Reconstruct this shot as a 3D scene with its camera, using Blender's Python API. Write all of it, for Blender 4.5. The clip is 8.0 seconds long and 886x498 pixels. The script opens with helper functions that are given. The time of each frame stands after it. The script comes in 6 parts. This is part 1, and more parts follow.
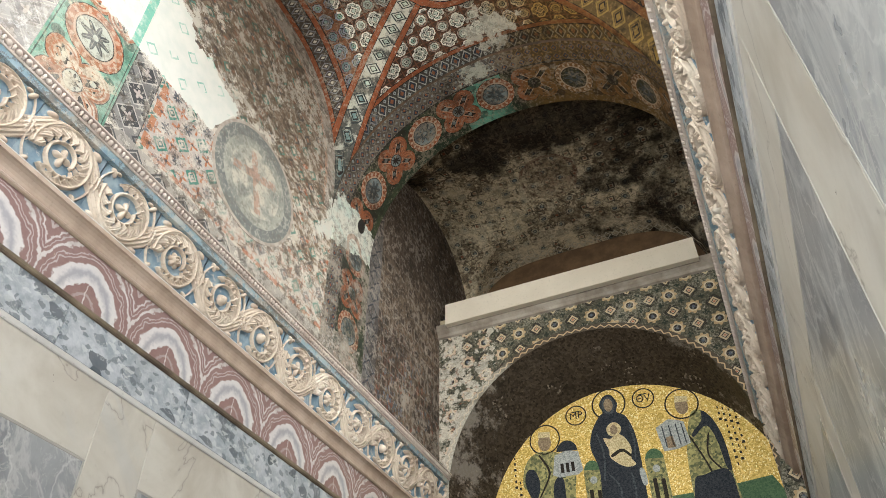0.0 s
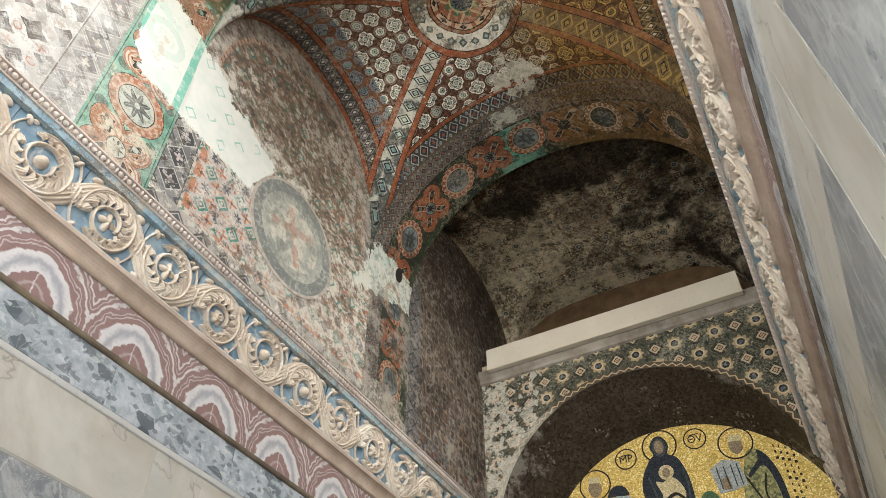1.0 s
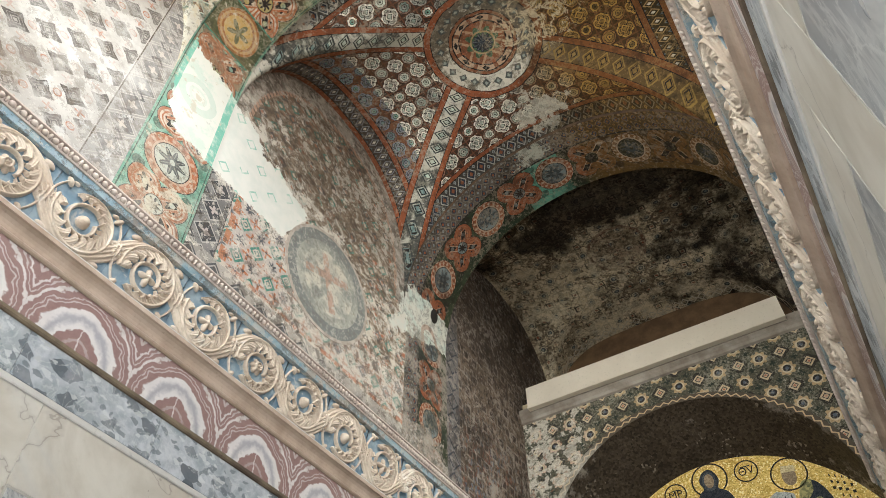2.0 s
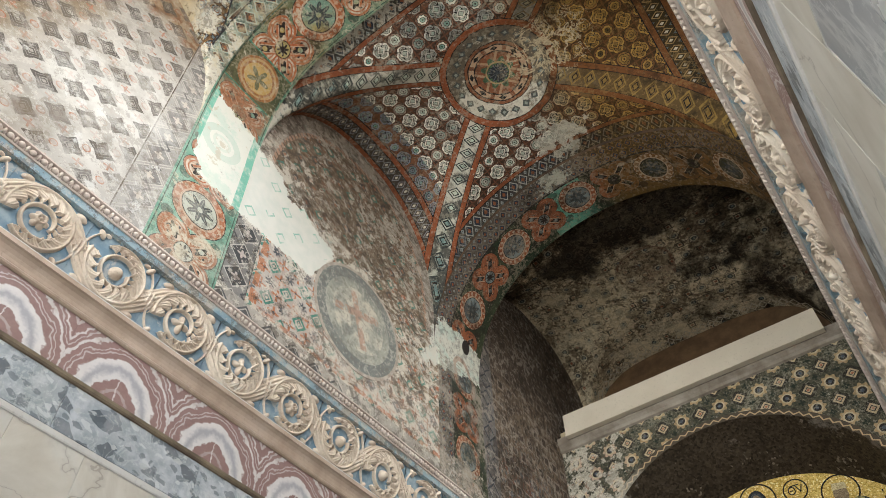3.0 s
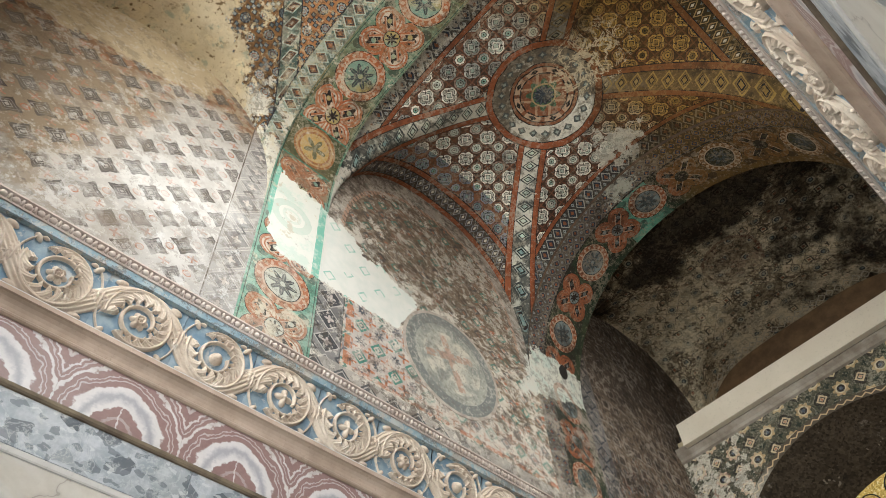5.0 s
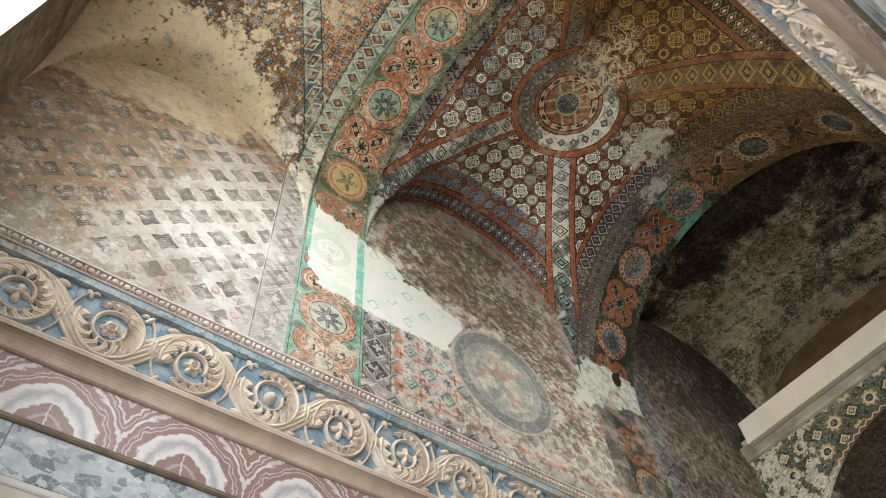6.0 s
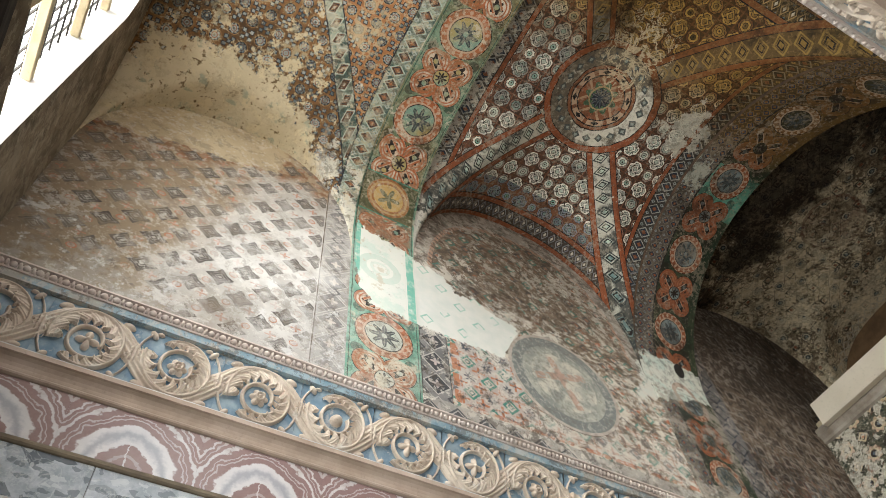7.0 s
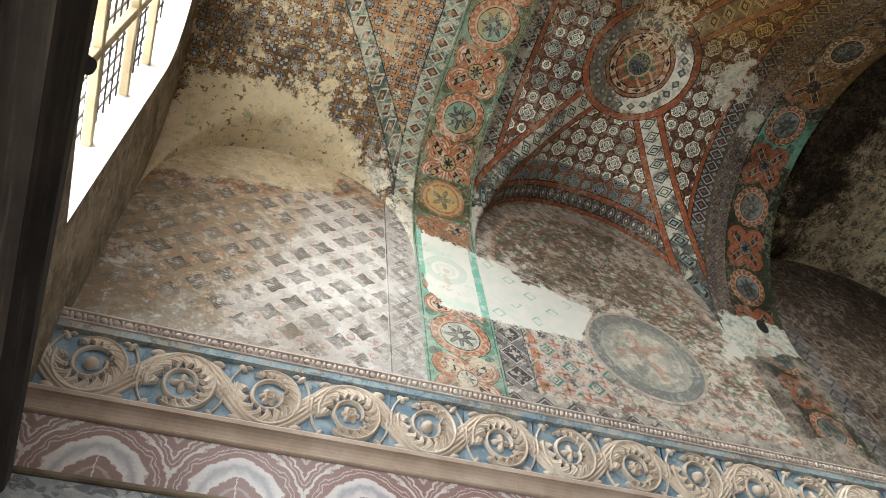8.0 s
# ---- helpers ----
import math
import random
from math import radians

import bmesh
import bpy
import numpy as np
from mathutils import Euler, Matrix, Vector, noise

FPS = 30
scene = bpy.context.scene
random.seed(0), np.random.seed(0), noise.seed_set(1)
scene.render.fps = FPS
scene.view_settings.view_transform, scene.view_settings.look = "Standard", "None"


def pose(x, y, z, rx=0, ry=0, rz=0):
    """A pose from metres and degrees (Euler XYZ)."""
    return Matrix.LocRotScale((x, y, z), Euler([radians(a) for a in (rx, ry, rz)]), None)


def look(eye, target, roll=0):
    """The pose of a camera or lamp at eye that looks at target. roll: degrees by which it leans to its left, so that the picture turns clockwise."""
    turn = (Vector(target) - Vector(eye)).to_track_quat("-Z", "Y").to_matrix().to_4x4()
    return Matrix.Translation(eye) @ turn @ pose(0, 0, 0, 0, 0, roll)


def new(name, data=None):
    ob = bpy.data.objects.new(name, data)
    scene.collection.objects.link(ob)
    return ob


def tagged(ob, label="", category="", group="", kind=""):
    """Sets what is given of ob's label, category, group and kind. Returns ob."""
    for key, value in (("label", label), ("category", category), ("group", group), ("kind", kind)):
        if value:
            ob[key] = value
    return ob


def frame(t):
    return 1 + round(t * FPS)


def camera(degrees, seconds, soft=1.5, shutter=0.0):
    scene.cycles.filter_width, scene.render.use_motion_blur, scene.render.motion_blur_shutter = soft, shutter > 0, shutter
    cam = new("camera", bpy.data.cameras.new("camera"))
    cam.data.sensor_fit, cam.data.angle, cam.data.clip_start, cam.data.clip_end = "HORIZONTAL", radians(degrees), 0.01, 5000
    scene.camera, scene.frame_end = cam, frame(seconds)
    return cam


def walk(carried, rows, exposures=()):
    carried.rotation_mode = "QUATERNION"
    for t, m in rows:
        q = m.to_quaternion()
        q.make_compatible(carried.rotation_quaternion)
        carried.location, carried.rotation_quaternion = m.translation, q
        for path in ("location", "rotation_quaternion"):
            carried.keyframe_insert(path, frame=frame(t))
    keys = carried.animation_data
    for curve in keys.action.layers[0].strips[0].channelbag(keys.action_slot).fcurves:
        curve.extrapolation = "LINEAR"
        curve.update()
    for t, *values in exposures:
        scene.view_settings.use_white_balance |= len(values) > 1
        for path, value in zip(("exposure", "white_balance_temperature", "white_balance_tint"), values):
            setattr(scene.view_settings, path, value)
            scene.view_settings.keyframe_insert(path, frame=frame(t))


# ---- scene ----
cam = camera(61.8, 8.0, soft=0.3)
PATH = [
    (0, (0.349, 0.646, 1.633), (-0.251, 2.014, 2.963), -0.5),
    (0.5, (0.343, 0.634, 1.638), (-0.277, 1.949, 3.011), -0.4),
    (1, (0.341, 0.64, 1.63), (-0.31, 1.888, 3.051), -0.5),
    (1.5, (0.339, 0.628, 1.631), (-0.336, 1.816, 3.091), -0.4),
    (3, (0.339, 0.615, 1.631), (-0.373, 1.661, 3.18), -1.6),
    (3.5, (0.349, 0.604, 1.621), (-0.385, 1.602, 3.191), -1.9),
    (4, (0.353, 0.605, 1.628), (-0.407, 1.558, 3.213), -2.5),
    (4.5, (0.349, 0.592, 1.618), (-0.442, 1.501, 3.215), -3.7),
    (6, (0.336, 0.542, 1.625), (-0.505, 1.298, 3.274), -6.7),
    (6.5, (0.347, 0.519, 1.617), (-0.518, 1.227, 3.275), -7.1),
    (7, (0.36, 0.495, 1.613), (-0.532, 1.14, 3.283), -7.4),
    (7.5, (0.394, 0.464, 1.629), (-0.541, 1.042, 3.3), -8.5),
    (8, (0.431, 0.402, 1.618), (-0.546, 0.913, 3.287), -9.3),
]
walk(cam, [(t, look(eye, target, roll)) for t, eye, target, roll in PATH], ((0, 1.39), (0.5, 1.34), (1, 1.25), (1.5, 1.24), (3, 1.05), (3.5, 1.0), (4.5, 1.09), (7, 1.04), (8, 0.99)))

# ---- world and large lights ----
world = bpy.data.worlds.new("world")
scene.world = world
world.use_nodes = True
wn = world.node_tree
sky = wn.nodes.new("ShaderNodeTexSky")
sky.sky_type, sky.sun_disc, sky.sun_elevation, sky.sun_rotation = "NISHITA", False, radians(64), radians(163)
sky.dust_density, sky.ozone_density, sky.air_density = 8.0, 0.3, 0.8
wn.links.new(sky.outputs[0], wn.nodes["Background"].inputs[0])
wn.nodes["Background"].inputs[1].default_value = 0.15


def lamp(name, kind, energy, colour, m, size=None):
    data = bpy.data.lights.new(name, kind)
    data.energy, data.color = energy, colour
    if size:
        data.shape, data.size, data.size_y = "RECTANGLE", size[0], size[1]
    ob = new(name, data)
    ob.matrix_world = m
    return ob


sun = lamp("sun", "SUN", 2.5, (1.0, 0.95, 0.86), look((5, -16, 34), (0, 0, 0)))
sun.data.angle = radians(0.6)
# daylight of the big south window and of the open entrance below it
south = lamp("window_daylight", "AREA", 274, (0.96, 1.0, 0.955), look((-2.05, -1.98, 9.9), (-2.05, 4, 9.0)), (3.0, 5.3))
south.data.spread = radians(140)
lamp("door_daylight", "AREA", 178, (0.925, 1.0, 0.99), look((-1.2, -1.95, 1.85), (-1.6, 3, 3.0)), (2.9, 3.5))
east = lamp("unseen_east_light", "AREA", 30, (0.97, 0.99, 0.99), look((1.3, 1.8, 9.7), (-4.9, 2.3, 8.4)), (1.5, 2.6))
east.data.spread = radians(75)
# fill added to brighten the walls further north; no window is known there
east_fill = lamp("unseen_east_light", "AREA", 66, (0.985, 1.0, 0.95), look((1.3, 6.0, 9.9), (-4.9, 10.2, 7.2)), (1.5, 2.4))
east_fill.data.spread = radians(100)

# ---- plan in metres ----
XW, XE = -4.88, 0.86          # wall faces above the cornice
XM = (XW + XE) / 2
YB = -1.04                    # south wall with the window
A1, A2 = 2.72, 3.72           # green transverse arch
R1, R2 = 7.95, 9.3            # red transverse arch
YF, YR = 12.32, 14.4          # wall with the mosaic, and the end of the last bay
ZC = 7.47                     # top of the cornice
ZT = 14.3                     # top of the masonry


# ---- node helpers ----
class F:
    """A number in a node tree, with arithmetic."""

    def __init__(self, g, s):
        self.g, self.s = g, s

    def __add__(self, o): return self.g.m("ADD", self, o)
    def __radd__(self, o): return self.g.m("ADD", self, o)
    def __sub__(self, o): return self.g.m("SUBTRACT", self, o)
    def __rsub__(self, o): return self.g.m("SUBTRACT", o, self)
    def __mul__(self, o): return self.g.m("MULTIPLY", self, o)
    def __rmul__(self, o): return self.g.m("MULTIPLY", self, o)
    def __truediv__(self, o): return self.g.m("DIVIDE", self, o)
    def __neg__(self): return self.g.m("MULTIPLY", self, -1.0)
    def __abs__(self): return self.g.m("ABSOLUTE", self)
    def lt(self, o): return self.g.m("LESS_THAN", self, o)
    def gt(self, o): return self.g.m("GREATER_THAN", self, o)
    def fract(self): return self.g.m("FRACT", self)
    def floor(self): return self.g.m("FLOOR", self)
    def sin(self): return self.g.m("SINE", self)
    def cos(self): return self.g.m("COSINE", self)
    def min(self, o): return self.g.m("MINIMUM", self, o)
    def max(self, o): return self.g.m("MAXIMUM", self, o)
    def atan(self, o): return self.g.m("ARCTAN2", self, o)
    def power(self, o): return self.g.m("POWER", self, o)
    def cell(self): return self.fract() - 0.5
    def odd(self): return (self.floor() * 0.5).fract().gt(0.25)
    def near(self, r, w): return abs(self - r).lt(w)

    def ease(self, a, b):
        n = self.g.nt.nodes.new("ShaderNodeMapRange")
        n.interpolation_type = "SMOOTHSTEP"
        self.g.put(n.inputs[0], self)
        n.inputs[1].default_value, n.inputs[2].default_value = a, b
        return F(self.g, n.outputs[0])


def length(a, b):
    return a.g.m("SQRT", a * a + b * b)


class Graph:
    def __init__(self, name):
        self.mat = bpy.data.materials.new(name)
        self.mat.use_nodes = True
        self.nt = self.mat.node_tree
        self.bsdf = self.nt.nodes["Principled BSDF"]
        self.tc = self.nt.nodes.new("ShaderNodeTexCoord")

    def put(self, sock, v):
        if isinstance(v, F):
            self.nt.links.new(v.s, sock)
        elif isinstance(v, (tuple, list)):
            sock.default_value = (*v, 1.0) if len(v) == 3 else v
        else:
            sock.default_value = v

    def m(self, op, *a):
        n = self.nt.nodes.new("ShaderNodeMath")
        n.operation = op
        for i, v in enumerate(a):
            self.put(n.inputs[i], v)
        return F(self, n.outputs[0])

    def xyz(self, which="Object"):
        n = self.nt.nodes.new("ShaderNodeSeparateXYZ")
        self.nt.links.new(self.tc.outputs[which], n.inputs[0])
        return [F(self, n.outputs[i]) for i in range(3)]

    def vec(self, x, y, z=0.0):
        n = self.nt.nodes.new("ShaderNodeCombineXYZ")
        for i, v in enumerate((x, y, z)):
            self.put(n.inputs[i], v)
        return n.outputs[0]

    def rnd(self):
        return F(self, self.nt.nodes.new("ShaderNodeObjectInfo").outputs["Random"])

    def noise(self, scale, detail=4, rough=0.55, at=None, seed=0.0, twist=0.0):
        n = self.nt.nodes.new("ShaderNodeTexNoise")
        n.noise_dimensions = "4D"
        self.nt.links.new(at or self.tc.outputs["Object"], n.inputs["Vector"])
        self.put(n.inputs["W"], seed)
        n.inputs["Scale"].default_value, n.inputs["Detail"].default_value = scale, detail
        n.inputs["Roughness"].default_value, n.inputs["Distortion"].default_value = rough, twist
        return F(self, n.outputs[0])

    def cells(self, scale, at=None, out="Color", feature="F1"):
        n = self.nt.nodes.new("ShaderNodeTexVoronoi")
        n.feature = feature
        self.nt.links.new(at or self.tc.outputs["Object"], n.inputs["Vector"])
        n.inputs["Scale"].default_value = scale
        if out == "Color":
            s = self.nt.nodes.new("ShaderNodeSeparateXYZ")
            self.nt.links.new(n.outputs["Color"], s.inputs[0])
            return [F(self, s.outputs[i]) for i in range(3)]
        return F(self, n.outputs["Distance"])

    def mix(self, fac, a, b):
        n = self.nt.nodes.new("ShaderNodeMix")
        n.data_type = "RGBA"
        self.put(n.inputs[0], fac)
        self.put(n.inputs[6], a)
        self.put(n.inputs[7], b)
        return F(self, n.outputs[2])

    def done(self, colour, rough=0.8, bump=None, dist=0.004, metal=0.0, spec=0.13):
        self.put(self.bsdf.inputs["Base Color"], colour)
        self.put(self.bsdf.inputs["Roughness"], rough)
        self.put(self.bsdf.inputs["Metallic"], metal)
        if spec is not None:
            self.bsdf.inputs["Specular IOR Level"].default_value = spec
        if bump is not None:
            n = self.nt.nodes.new("ShaderNodeBump")
            n.inputs["Distance"].default_value, n.inputs["Strength"].default_value = dist, 0.6
            self.put(n.inputs["Height"], bump)
            self.nt.links.new(n.outputs[0], self.bsdf.inputs["Normal"])
        return self.mat


def patch_mask(g, y, z):
    """Where the bare white plaster of a repair shows on the west wall."""
    w = g.noise(2.6, 8, 0.74) * 1.2 - 0.6
    return (z + w * 0.5).gt(9.22) * (z + (y - 3.72) * 0.42 + w).lt(10.75) * y.gt(2.78) * (y - (z - 9.2) * 0.55 + w * 0.3).lt(5.05)


def end_mask(g, y, z):
    """Pale bare plaster where the red arch springs."""
    w = g.noise(2.2, 6, 0.72, seed=31.0) - 0.5
    return (y + (10.6 - z) * 0.30 + w * 1.1).gt(7.95) * (z - (y - 8.1) * 0.30 + w * 0.8).gt(9.78) * (z + w * 0.9).lt(10.85)


def wobble(g, scale=4.0, amount=0.05, seed=41.0):
    """Uneven hand of the painter: two offsets in metres."""
    return (g.noise(scale, 3, 0.6, seed=seed) - 0.5) * amount, (g.noise(scale, 3, 0.6, seed=seed + 3.0) - 0.5) * amount


def grime(g, c, a=0.8, dark=(0.03, 0.024, 0.02), seed=51.0, lo=0.50, hi=0.62, scale=1.1):
    """Soot in irregular clouds with a ragged edge."""
    return g.mix(g.noise(scale, 8, 0.70, seed=seed).ease(lo, hi) * a, c, dark)


def grain(g, big=1.3, fine=28.0):
    return g.noise(big, 5, 0.6), g.noise(fine, 3, 0.6)


def weather(g, c, a=0.6, pale=(0.60, 0.55, 0.46), dark=(0.05, 0.04, 0.035), scale=15.0, seed=21.0):
    """Fine flaking: pale and dark specks over a painted or mosaic surface."""
    f = g.noise(scale, 7, 0.80, seed=seed)
    where = g.noise(1.4, 4, 0.6, seed=seed + 2.0)
    c = g.mix((f + (where - 0.5) * 0.35).ease(0.535, 0.555) * a, c, pale)
    f = g.noise(scale * 0.8, 7, 0.80, seed=seed + 5.0)
    return g.mix((f - (where - 0.5) * 0.3).ease(0.535, 0.56) * a, c, dark)


# ---- materials ----
def m_bay_south_wall():
    g = Graph("painted plaster with grey lozenges")
    x, y, z = g.xyz()
    n, f = grain(g)
    c = g.mix(n.ease(0.3, 0.7), (0.44, 0.405, 0.37), (0.63, 0.60, 0.57))
    # browner towards the south end and the top of the wall
    browning = (n + (0.9 - y) * 0.28 + (z - 9.6).max(0.0) * 0.1 + f * 0.1).ease(0.45, 0.8)
    c = g.mix(browning, c, (0.29, 0.22, 0.15))
    # red and brown upper zone, flaked
    up = (z - 10.75 - (y - 0.2).max(-0.6) * 0.25 + (n - 0.5) * 1.5 + f * 0.5).ease(0.1, 0.6)
    red = g.mix(g.noise(6.0, 6, 0.7, seed=2.0).ease(0.42, 0.58), (0.24, 0.12, 0.06), (0.40, 0.31, 0.22))
    c = g.mix(up, c, red)
    rag = (g.noise(2.2, 8, 0.74, seed=6.0) - 0.5) * 0.9
    o1, o2 = wobble(g, 5.0, 0.05)
    ly, lz = (y - 1.683 + o1) / 0.55, (z - 10.72 + o2) / 0.52
    p, q = ly + lz + 0.5, ly - lz + 0.5
    fp, fq = abs(p.cell()), abs(q.cell())
    d = fp.max(fq)
    worn = (g.noise(0.9, 5, 0.6, seed=3.0) + f * 0.2 + (z - 8.5) * 0.22 + (y - 0.4) * 0.10).ease(0.44, 0.56) * y.lt(2.28) * (0.45 + g.noise(3.0, 6, 0.72, seed=33.0).ease(0.40, 0.54) * 0.55)
    grey = g.mix(g.noise(2.2, 4, seed=5.0).ease(0.35, 0.65), (0.065, 0.052, 0.046), (0.165, 0.145, 0.13))
    # each lozenge with its concave sides, pale inner ring and dark heart
    body = (d + (fp - fq) * (fp - fq) * 0.8).lt(0.305)
    c = g.mix(body * worn * 0.92, c, grey)
    c = g.mix(d.near(0.20, 0.010) * worn * 0.6, c, (0.38, 0.34, 0.31))
    c = g.mix(d.near(0.11, 0.012) * worn * 0.8, c, (0.44, 0.40, 0.36))
    c = g.mix(d.lt(0.055) * worn * 0.8, c, (0.46, 0.41, 0.37))
    # small red wheels and crosses between them
    hp, hq = (p + 0.5).cell(), q.cell()
    dot = length(hp, hq)
    pink = worn * (0.35 + g.noise(1.6, 4, seed=37.0).ease(0.4, 0.6) * 0.65)
    c = g.mix(dot.near(0.115, 0.022) * pink, c, (0.42, 0.17, 0.10))
    c = g.mix(dot.lt(0.09) * pink * 0.6, c, (0.45, 0.33, 0.28))
    kp, kq = p.cell(), (q + 0.5).cell()
    cross = (abs(kp + kq).min(abs(kp - kq)).lt(0.045) * length(kp, kq).lt(0.17))
    c = g.mix(cross * pink * 0.9, c, (0.46, 0.20, 0.13))
    # plaster laid bare along the vault
    nak = (z - 11.12 - (y - 0.2).max(-0.6) * 0.30 + rag).ease(0.0, 0.06) * (1.0 - (y + rag * 0.9).ease(1.5, 1.6))
    c = g.mix(nak, c, g.mix(n.ease(0.3, 0.7), (0.44, 0.345, 0.225), (0.58, 0.475, 0.325)))
    # chain of lozenges along the arch
    a, b = abs(((y - 2.51) / 0.42)), abs((z / 0.40).cell())
    e = a + b
    band = y.gt(2.3)
    ink = 0.4 + g.noise(4.0, 6, 0.7, seed=35.0).ease(0.4, 0.6) * 0.6
    c = g.mix(band * 0.8, c, g.mix(n, (0.26, 0.24, 0.235), (0.46, 0.43, 0.41)))
    c = g.mix(band * e.lt(0.44) * ink * 0.7, c, (0.13, 0.125, 0.125))
    c = g.mix(band * (e.near(0.45, 0.022) + e.near(0.58, 0.02)), c, (0.55, 0.51, 0.47))
    c = g.mix(band * flower((y - 2.51) / 0.42, (z / 0.40).cell(), 4.0, 0.17).lt(0.0), c, (0.58, 0.52, 0.47))
    c = g.mix(band * (a + abs((z / 0.40 + 0.5).cell())).near(0.2, 0.05) * ink, c, (0.14, 0.13, 0.13))
    c = g.mix(y.near(2.3, 0.008), c, (0.13, 0.10, 0.08))
    # salts and lime over the lower wall
    cloud = g.noise(2.3, 6, 0.68, seed=13.0)
    c = g.mix((cloud - (z - 8.4) * 0.12).ease(0.5, 0.6) * 0.5, c, (0.40, 0.38, 0.36))
    c = g.mix(g.noise(4.0, 6, 0.7, seed=17.0).ease(0.56, 0.62) * z.lt(8.9) * 0.7, c, (0.66, 0.65, 0.64))
    # soft bright sheen round y 1.75, z 9.35, painted into the colour
    painted_sheen = (g.noise(1.8, 7, 0.7, seed=19.0) + 0.16 - length((y - 1.75) * 0.45, (z - 9.35) * 0.55) * 0.34).ease(0.48, 0.66)
    c = g.mix(painted_sheen * 0.4 * (1.0 - body * worn * 0.6), c, (0.84, 0.83, 0.81))
    run = g.noise(3.0, 3, at=g.vec(y * 3.0, z * 0.25, 0.0), seed=8.0).ease(0.62, 0.74) * z.lt(8.9)
    c = g.mix(run * 0.4, c, (0.75, 0.74, 0.72))
    c = grime(g, c, 0.5, (0.19, 0.14, 0.10), 55.0, 0.50, 0.66, 0.9)
    c = weather(g, c, 0.36, (0.70, 0.66, 0.61), (0.17, 0.13, 0.095), 8.0)
    return g.done(c, 0.34 + n * 0.35, n * 2.0 + f * 0.6, 0.006)


def m_bay_middle_wall():
    g = Graph("worn mosaic and painted plaster")
    x, y, z = g.xyz()
    n, f = grain(g, 1.6)
    flat = g.vec(x, y * 0.75, z * 1.3)
    r0, r1, r2 = g.cells(17.0, at=flat)
    blot = g.noise(4.2, 7, 0.72, at=flat, seed=7.0)
    c = g.mix(r0.gt(0.5), (0.21, 0.155, 0.115), (0.33, 0.255, 0.195))
    c = g.mix((r1 + (n - 0.5) * 1.6).gt(0.78), c, (0.52, 0.46, 0.39))
    c = g.mix((r2 + (g.noise(2.4, 4, seed=4.0) - 0.5) * 1.4).gt(0.95), c, (0.44, 0.17, 0.10))
    # flaked plaster in blotches, paler towards the cornice
    c = g.mix((blot + (9.7 - z) * 0.035).ease(0.51, 0.54) * 0.85, c, g.mix(r0, (0.60, 0.53, 0.45), (0.68, 0.63, 0.56)))
    c = g.mix((g.noise(1.1, 7, 0.70, seed=19.0) + (z - 10.3) * 0.09 - (y - 5.5) * 0.02).ease(0.48, 0.54) * 0.75, c, g.mix(r1, (0.13, 0.09, 0.065), (0.25, 0.19, 0.14)))
    # lozenges strewn over the wall on one lattice
    o1, o2 = wobble(g, 6.0, 0.05, 43.0)
    p, q = (y + z - 13.29 + o1) / 0.575 + 0.5, (y - z + 4.402 + o2) / 0.575 + 0.5
    d = abs(p.cell()).max(abs(q.cell()))
    dh = abs((p + 0.5).cell()).max(abs((q + 0.5).cell()))
    some = g.noise(2.1, 5, 0.65, seed=9.0).ease(0.42, 0.52)
    c = g.mix(d.near(0.15, 0.04) * some * 0.85, c, (0.10, 0.24, 0.20))
    c = g.mix(d.lt(0.08) * some, c, (0.52, 0.46, 0.37))
    c = g.mix(dh.near(0.15, 0.045) * some * 0.7, c, (0.085, 0.08, 0.085))
    c = g.mix(dh.lt(0.07) * some * 0.7, c, (0.40, 0.17, 0.11))
    # ornament beside the arch: pale ground, dark flowers, green squares, orange crosslets
    rag = (g.noise(2.6, 6, 0.7, seed=29.0) - 0.5) * 1.3
    low = z.lt(9.3) * z.gt(8.02) * y.gt(4.16) * (1.0 - (y + rag - 0.5 * (z - 8.4)).ease(5.1, 5.7) * (0.65 + z.gt(8.75) * 0.35))
    c = g.mix(low * 0.85, c, g.mix(n.ease(0.45, 0.6), (0.54, 0.49, 0.46), (0.46, 0.36, 0.32)))
    th = (p + 0.5).cell().atan((q + 0.5).cell())
    lh = length((p + 0.5).cell(), (q + 0.5).cell())
    keep = low * (0.45 + g.noise(5.0, 5, 0.7, seed=15.0).ease(0.40, 0.52) * 0.55)
    c = g.mix(keep * (lh - ((th * 8.0).cos() * 0.055 + 0.17)).lt(0.0), c, (0.11, 0.115, 0.13))
    c = g.mix(keep * lh.lt(0.04), c, (0.50, 0.42, 0.36))
    for a, b in (((p + 0.5).cell(), q.cell()), (p.cell(), (q + 0.5).cell())):
        arm = abs(a + b).min(abs(a - b)).lt(0.06) * length(a, b).lt(0.24)
        c = g.mix(keep * arm, c, (0.48, 0.19, 0.10))
        c = g.mix(keep * abs(a).max(abs(b)).lt(0.045), c, (0.12, 0.10, 0.10))
    c = g.mix(keep * d.near(0.19, 0.04), c, (0.085, 0.25, 0.20))
    c = g.mix(keep * d.lt(0.145), c, (0.54, 0.47, 0.40))
    c = g.mix(keep * d.near(0.075, 0.025), c, (0.12, 0.22, 0.20))
    c = g.mix(low * (y + rag * 0.05).near(4.235, 0.045) * (z * 3.4).cell().gt(-0.28) * 0.85, c, (0.50, 0.20, 0.10))
    # dark lozenge chain next to the green arch
    a, b = (y - 3.94) / 0.42, (z / 0.40).cell()
    e, band = abs(a) + abs(b), y.lt(4.15) * z.lt(9.5)
    c = g.mix(band, c, g.mix(n.ease(0.3, 0.7), (0.17, 0.165, 0.165), (0.30, 0.285, 0.275)))
